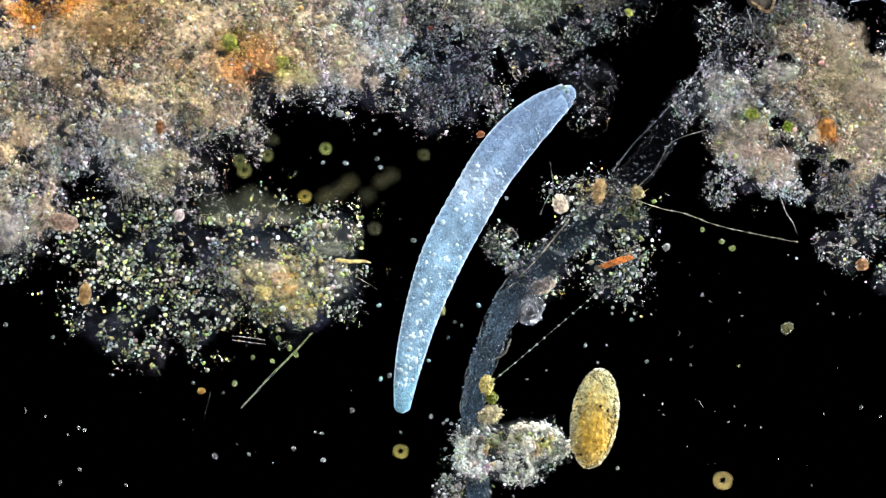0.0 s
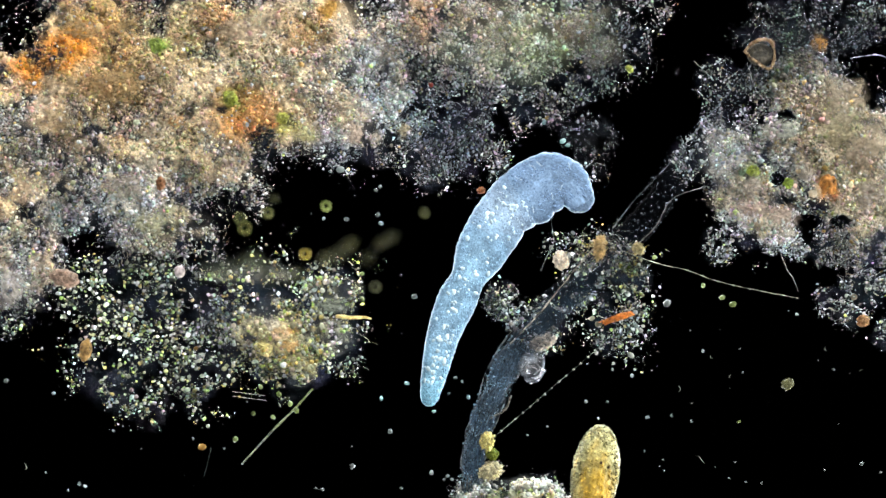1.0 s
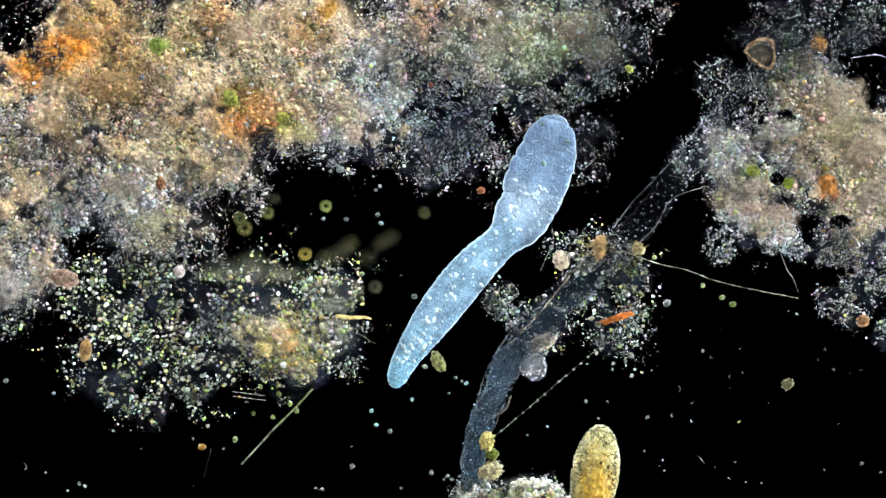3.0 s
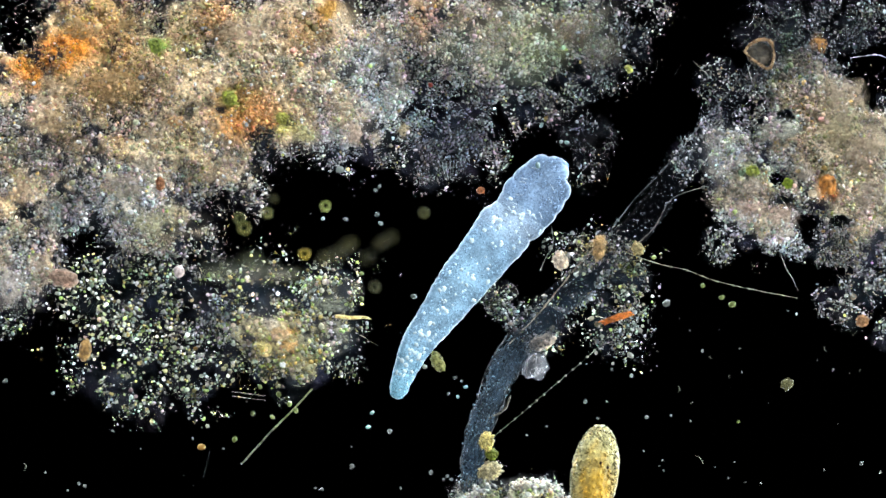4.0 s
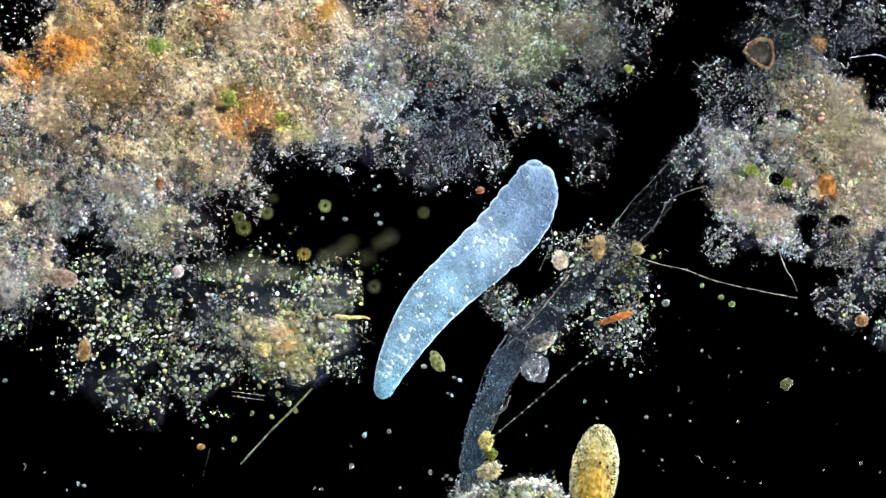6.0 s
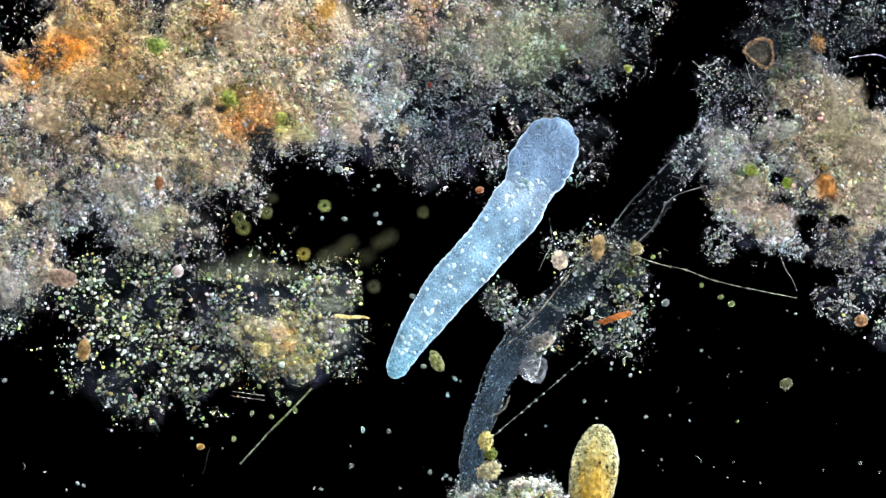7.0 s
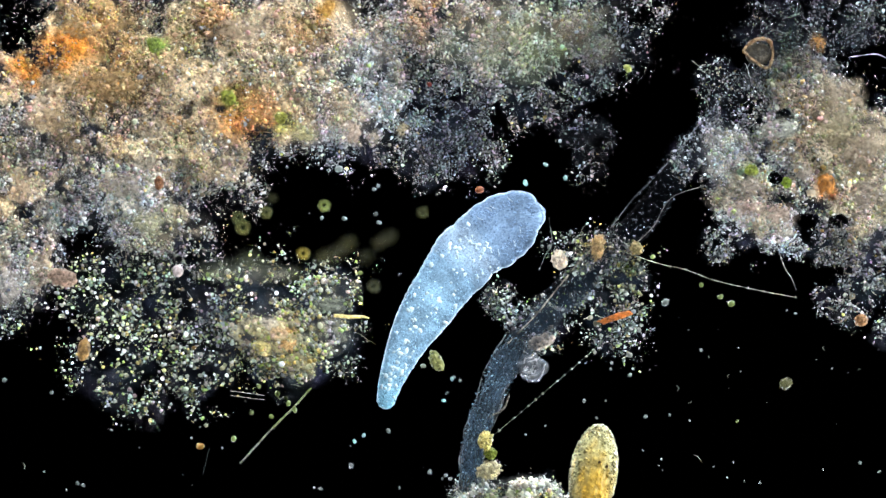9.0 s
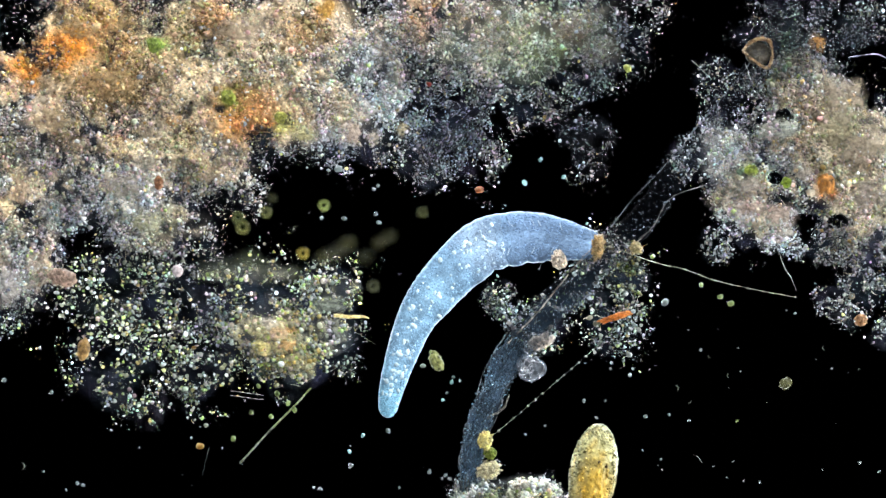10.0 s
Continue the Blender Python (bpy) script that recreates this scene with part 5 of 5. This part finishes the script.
def station_table():
    """For each time and each slice: u, v, heading and half width."""
    table = []
    for t, trunk, front in CRAWL:
        a = smooth_line(trunk, 400)
        a = a[[int(round(399 * (0.5 * x + 0.5 * x * x))) for x in np.linspace(0, 1, BACK)]]      # closer together in the thin tail
        whole = smooth_line(trunk[-2:] + front, 200)
        start = np.argmin(np.hypot(whole[:, 0] - trunk[-1][0], whole[:, 1] - trunk[-1][1]))
        b = smooth_line(whole[start::6].tolist() + [list(front[-1])], FORE + 1)[1:]
        line = np.vstack([a, b])
        d = np.gradient(line[:, :2], axis=0)
        for _ in range(2):
            d[1:-1] = (d[:-2] + d[1:-1] + d[2:]) / 3
        ang = np.unwrap(np.arctan2(-d[:, 1], d[:, 0]))
        table.append(np.c_[line[:, :2], ang, line[:, 2] / 2])
    table = np.array(table)
    for row in table:
        step = np.r_[0, np.cumsum(np.hypot(*np.diff(row[:, :2], axis=0).T))]
        REACH.append((step, step[-1] - step))
    table[:, :, 2] = np.unwrap(table[:, :, 2], axis=0)
    return table


def slice_mesh(r, thick, along, off, stretch, colour, half):
    """A round lens-shaped slice whose thin pale rim stands for side light on the edge."""
    rho = (0.3, 0.55, 0.72, 0.84, 0.92, 0.972, 1.0)
    n = 30
    verts, faces = [(0, 0, thick * K)], []
    for q in rho:
        z = thick * (1 - min(q, 0.999) ** 5) ** 0.5
        verts += [(r * q * math.cos(2 * math.pi * j / n) * K, r * q * math.sin(2 * math.pi * j / n) * K, z * K) for j in range(n)]
    for q in rho[-2::-1]:
        z = -thick * (1 - q ** 5) ** 0.5
        verts += [(r * q * math.cos(2 * math.pi * j / n) * K, r * q * math.sin(2 * math.pi * j / n) * K, z * K) for j in range(n)]
    verts.append((0, 0, -thick * K))
    rows = 2 * len(rho) - 1
    for j in range(n):
        k = (j + 1) % n
        faces.append((0, 1 + j, 1 + k))
        for i in range(rows - 1):
            faces.append((1 + i * n + j, 1 + (i + 1) * n + j, 1 + (i + 1) * n + k, 1 + i * n + k))
        faces.append((1 + (rows - 1) * n + j, len(verts) - 1, 1 + (rows - 1) * n + k))
    me = bpy.data.meshes.new("body_slice")
    me.from_pydata(verts, [], faces)
    me.materials.append(M_SKIN)
    me.materials.append(M_RIM)
    held = me.attributes.new("body", "FLOAT_VECTOR", "POINT")
    held.data.foreach_set("vector", np.array([((x + along * K) * stretch, y + off * K, z) for x, y, z in verts]).ravel())
    pale = me.color_attributes.new("tint", "FLOAT_COLOR", "POINT")             # the body's glow along the middle is put into the tint
    pale.data.foreach_set("color", np.array([(*(colour * (0.80 + 0.42 * max(0.0, 1 - ((y / K + off) / half) ** 2)) + Vector((0.03, 0.03, 0.02)) * max(0.0, 1 - ((y / K + off) / half) ** 2)), 1) for x, y, z in verts]).ravel())
    for p in me.polygons:
        p.use_smooth = True
        flat = np.mean([math.hypot(me.vertices[v].co.x, me.vertices[v].co.y) for v in p.vertices]) / (r * K)
        if flat > 0.976:
            p.material_index = 1
    return me


def fleck_mesh(rs, thick, side, count, colour, long, spots):
    """Small flat mottles sunk in the skin of one slice."""
    bv, bf = BALLS[1]
    verts, tint = [], []
    for _ in range(count):
        x, y = spots.uniform(-1, 1) * min(8, 0.5 * rs), (spots.uniform(-0.8, 0.8) if side == 0 else side * spots.uniform(-0.3, 0.85)) * rs
        q = min(math.hypot(x, y) / rs, 0.97)
        z, size, turn = thick * (1 - q ** 5) ** 0.5, 0.5 + 2.4 * spots.rand() ** 2.2, spots.uniform(-0.5, 0.5)
        p = bv * np.array((size * long * spots.uniform(0.8, 1.9), size, 0.5))
        p = np.c_[p[:, 0] * math.cos(turn) - p[:, 1] * math.sin(turn), p[:, 0] * math.sin(turn) + p[:, 1] * math.cos(turn), p[:, 2]]
        verts.append(p + np.array((x, y, z - 0.35)))
        tone = spots.choice((0.92, 1.15, 1.35, 1.8) if long < 1.02 else (0.92, 1.15, 1.35, 1.7), p=(0.2, 0.35, 0.3, 0.15))
        tint += [np.clip(np.array(colour) * tone, 0, 0.9)] * len(bv)
    faces = np.concatenate([bf + k * len(bv) for k in range(count)])
    return mesh_of("skin_fleck", np.concatenate(verts) * K, faces, np.array(tint))


POSES = station_table()
WORM_AT = (850.0, 460.0)
worm = thing("flatworm", *WORM_AT, 0, "pale blue translucent flatworm with white granules, groping about", "flatworm")
SLICES = []


def flatworm():
    count = BACK + FORE
    least = POSES[:, :, 3].min(0)
    for _ in range(3):
        least[1:-1] = (least[:-2] + 2 * least[1:-1] + least[2:]) / 4
    arc = np.mean([np.r_[0, np.cumsum(np.hypot(*np.diff(row[:, :2], axis=0).T))] for row in POSES], axis=0)
    wide = POSES[:, :, 3].mean(0)
    spots = np.random.RandomState(21)
    dot = lump_mesh("granule", 1, 1, 1, 2, 0.2, 5)
    dot.materials.append(M_SPOT)
    for i in range(count):
        s = i / (count - 1)
        r = max(least[i] * 0.9, 6)
        fore = max(0, (i - BACK) / FORE)
        thick = min(0.5 * least[i], 11.5)
        tail, mid, head = Vector((0.118, 0.285, 0.388)), Vector((0.160, 0.282, 0.402)), Vector((0.106, 0.172, 0.280))
        c = tail.lerp(mid, min(1, s / 0.3)) if s < 0.3 else mid.lerp(head, min(1, max(0, (s - 0.5) / 0.25)))
        c = c.lerp(Vector((0.33, 0.40, 0.50)), 0.42 * max(0.0, 1 - abs(i - BACK + 1.5) / 3.5))          # whitish about the collar
        for side in (0, 1, -1):
            rs = r * (1 if side == 0 else 0.78 if BACK - 3 < i < count - 4 else 0.985)
            me = slice_mesh(rs, thick - (0 if side == 0 else 0.06), arc[i], side * max(0, wide[i] - rs), 1.0 - 0.7 * fore, c, wide[i])
            ob = part("body_slice", me, None, worm)
            SLICES.append((ob, i, side, r, rs, thick))
            tagged(part("skin_fleck", fleck_mesh(rs, thick, side, 18 if fore > 0 else 30 if side == 0 else 24, c, 1.0 + 1.2 * fore, spots), M_FLECK, ob, "pale and dark mottles"), kind="stuff")
            if side and i > BACK - 3 and i < count - 6 and abs((i + 1.3 * side) / 3.4 - round((i + 1.3 * side) / 3.4)) < 0.15:
                crease = [(784 + (2.6 + spots.rand()) * j, 441 - side * rs * (0.98 - 0.22 * j), thick * min(1.0, 0.3 + 0.3 * j) + 0.2, 1.0 - 0.14 * j) for j in range(5)]
                part("crease", tube_mesh("crease", crease, 14, 6, 1.0, 0.4, i), M_RIM, ob, "bright skin fold")
            if side == 0 and i in (BACK - 1, BACK + 1):
                fold = [(784 + spots.uniform(-3, 3), 441 - y * r, thick + 0.3 - 2 * y * y, 1.5 + 1.2 * spots.rand()) for y in (np.linspace(-0.2, 0.75, 9) if i < BACK else np.linspace(-0.7, -0.1, 6))]
                part("collar_fold", tube_mesh("collar_fold", fold, 30, 6, 0.5, 0.8, i), M_RIM, ob, "bright wavy fold at the collar")
            if i < 2 or i >= BACK + 1:
                continue
            many = spots.poisson(1.9 if i > BACK - 5 else 1.05 if i > 6 else 0.45)
            for _ in range(many):
                x, y = spots.uniform(-1, 1) * min(8, 0.5 * r), spots.uniform(-0.72, 0.72) * r
                q = math.hypot(x, y) / r
                g = part("granule", dot, None, ob)
                size = 1.4 + 2.9 * spots.rand() ** 1.3
                g.location = (x * K, y * K, (thick * (1 - min(q, 0.95) ** 5) ** 0.5 - 0.1) * K)
                g.scale = (size * spots.uniform(0.8, 1.6), size * spots.uniform(0.7, 1.0), size * 0.4)
                g.rotation_euler = (0, 0, spots.uniform(-0.7, 1.9))


flatworm()

# ---- cells pushed about by the worm's stir ----
DRIFTS = [
    ("drifting_cell", 4, ((0.0, 999, 256), (1.0, 996, 250), (1.5, 993, 270), (2.0, 980, 283), (3.0, 962, 290), (4.2, 947, 295), (4.5, 935, 312), (4.8, 928, 328), (5.1, 940, 332), (5.4, 938, 320),
                            (5.7, 936, 318), (7.0, 934, 322), (10.0, 932, 325))),
    ("drifting_cell", 3, ((0.0, 672, 640), (0.6, 722, 676), (1.0, 720, 678), (1.5, 706, 677), (1.8, 682, 695), (2.0, 673, 712), (2.5, 660, 718), (3.8, 657, 741), (4.5, 672, 688), (5.1, 657, 713),
                            (5.5, 650, 776), (7.0, 645, 759), (7.5, 648, 764), (10.0, 646, 772))),
    ("drifting_cell", 3, ((0.0, 675, 770), (1.0, 675, 705), (1.5, 670, 718), (2.0, 674, 748), (2.7, 670, 751), (4.2, 651, 756), (4.8, 649, 745), (5.4, 649, 771), (7.0, 645, 763), (10.0, 622, 800))),
    ("drifting_cell", 3, ((0.0, 848, 640), (1.0, 829, 703), (1.5, 835, 678), (2.5, 827, 678), (3.8, 825, 680), (4.5, 825, 702), (5.4, 820, 675), (6.8, 810, 672), (8.0, 804, 669), (10.0, 803, 678))),
    ("drifting_cell", 2.5, ((0.0, 760, 738), (1.0, 768, 728), (1.5, 755, 719), (2.0, 731, 710), (2.7, 717, 708), (4.0, 811, 702), (5.4, 806, 700), (7.0, 795, 701), (9.0, 788, 710), (10.0, 787, 709))),
    ("drifting_shard", 3.2, ((0.0, 1005, 262), (3.8, 1004, 250), (5.4, 1003, 316), (7.0, 1012, 318), (8.5, 1005, 318), (9.1, 1003, 316), (10.0, 1001, 315))),
    ("drifting_shard", 3.2, ((0.0, 965, 215), (7.5, 957, 225), (8.5, 963, 220), (8.8, 972, 280), (9.1, 966, 293), (9.4, 962, 287), (9.7, 960, 283), (10.0, 960, 284))),
]
MOVERS = []
for name, r, rows in DRIFTS:
    ob = cell(name, "pale bright cell drifting in the water", rows[0][1], rows[0][2], r, (0.4, 0.58, 0.56), 30, 1.4, "drifting cells")
    MOVERS.append((ob, rows))
    if name == "drifting_shard":
        ob.data = ob.data.copy()
        ob.data.materials[0] = M_CELL


SHORT = [np.hypot(*np.diff(row[BACK - 4:, :2], axis=0).T).sum() for row in POSES]


def fold_at(k, i, side):
    """How far the skin bulges in folds, most on the inner side of a bend and where the front end is drawn in."""
    row = POSES[k]
    bend = row[min(i + 4, len(row) - 1), 2] - row[max(i - 4, 0), 2]
    inner = min(1.0, max(0.0, bend * side * 1.5)) * min(1.0, max(0.12, (1.02 - SHORT[k] / max(SHORT)) * 3.0))
    drawn = min(1.0, max(0.0, 1.25 - SHORT[k] / max(SHORT) * 1.25) * 2.2)
    fore = min(1.0, max(0.12, (i - BACK + 6) / 6.0)) * min(1.0, (BACK + FORE - 1 - i) / 8.0)
    return 30.0 * max(inner, 0.42 * drawn * (1.0 if bend * side > -0.12 else 0.3)) * fore * (abs(math.sin(math.pi * (i + 1.3 * side) / 3.4)) ** 0.8 - 0.72)


def motions():
    base = Vector((*WORM_AT, 0))
    count = BACK + FORE
    for ob, i, side, r, rs, thick in SLICES:
        rows = []
        for k, t in enumerate(TIMES):
            u, v, ang, half = POSES[k, i]
            d = side * min((1.22 if 4 < i < count - 5 else 1.7) * r, max(-2.0, half - rs + fold_at(k, i, side)))
            ahead = 0.0
            for end, way, dist in ((0, 1, REACH[k][0][i]), (-1, -1, REACH[k][1][i])):       # both ends are rounded caps
                cap = max(POSES[k, end, 3], rs + 0.5)
                if dist < cap:
                    inside = Vector((dist - cap, d))
                    if inside.length > cap - rs:
                        inside = inside.normalized() * (cap - rs)
                    ahead, d = way * (cap + inside.x - dist), inside.y
            u2, v2 = u - math.sin(ang) * d + math.cos(ang) * ahead, v - math.cos(ang) * d - math.sin(ang) * ahead
            rows.append((t, pose((u2 - base.x) * K, (base.y - v2) * K, (thick + 3) * K, 0, 0, math.degrees(ang))))
        walk(ob, rows)
    for n, (ob, rows) in enumerate(MOVERS):
        turn = 25 * (-1) ** n
        walk(ob, [(t, pose(*at(u, v, 30), 0, 0, turn * j + 40 * n)) for j, (t, u, v) in enumerate(rows)])
    walk(vesicle, [(t, pose(*at(u, v, 26), rx, 0, rz)) for t, u, v, rx, rz in
                   ((0.0, 940, 648, 0, 0), (1.0, 942, 650, 20, 20), (2.5, 944, 650, 40, 30), (3.8, 948, 650, 75, 50), (4.5, 950, 651, 110, 70), (5.4, 950, 652, 140, 60),
                    (7.0, 946, 652, 160, 50), (8.5, 946, 652, 190, 40), (10.0, 943, 653, 220, 30))])


motions()
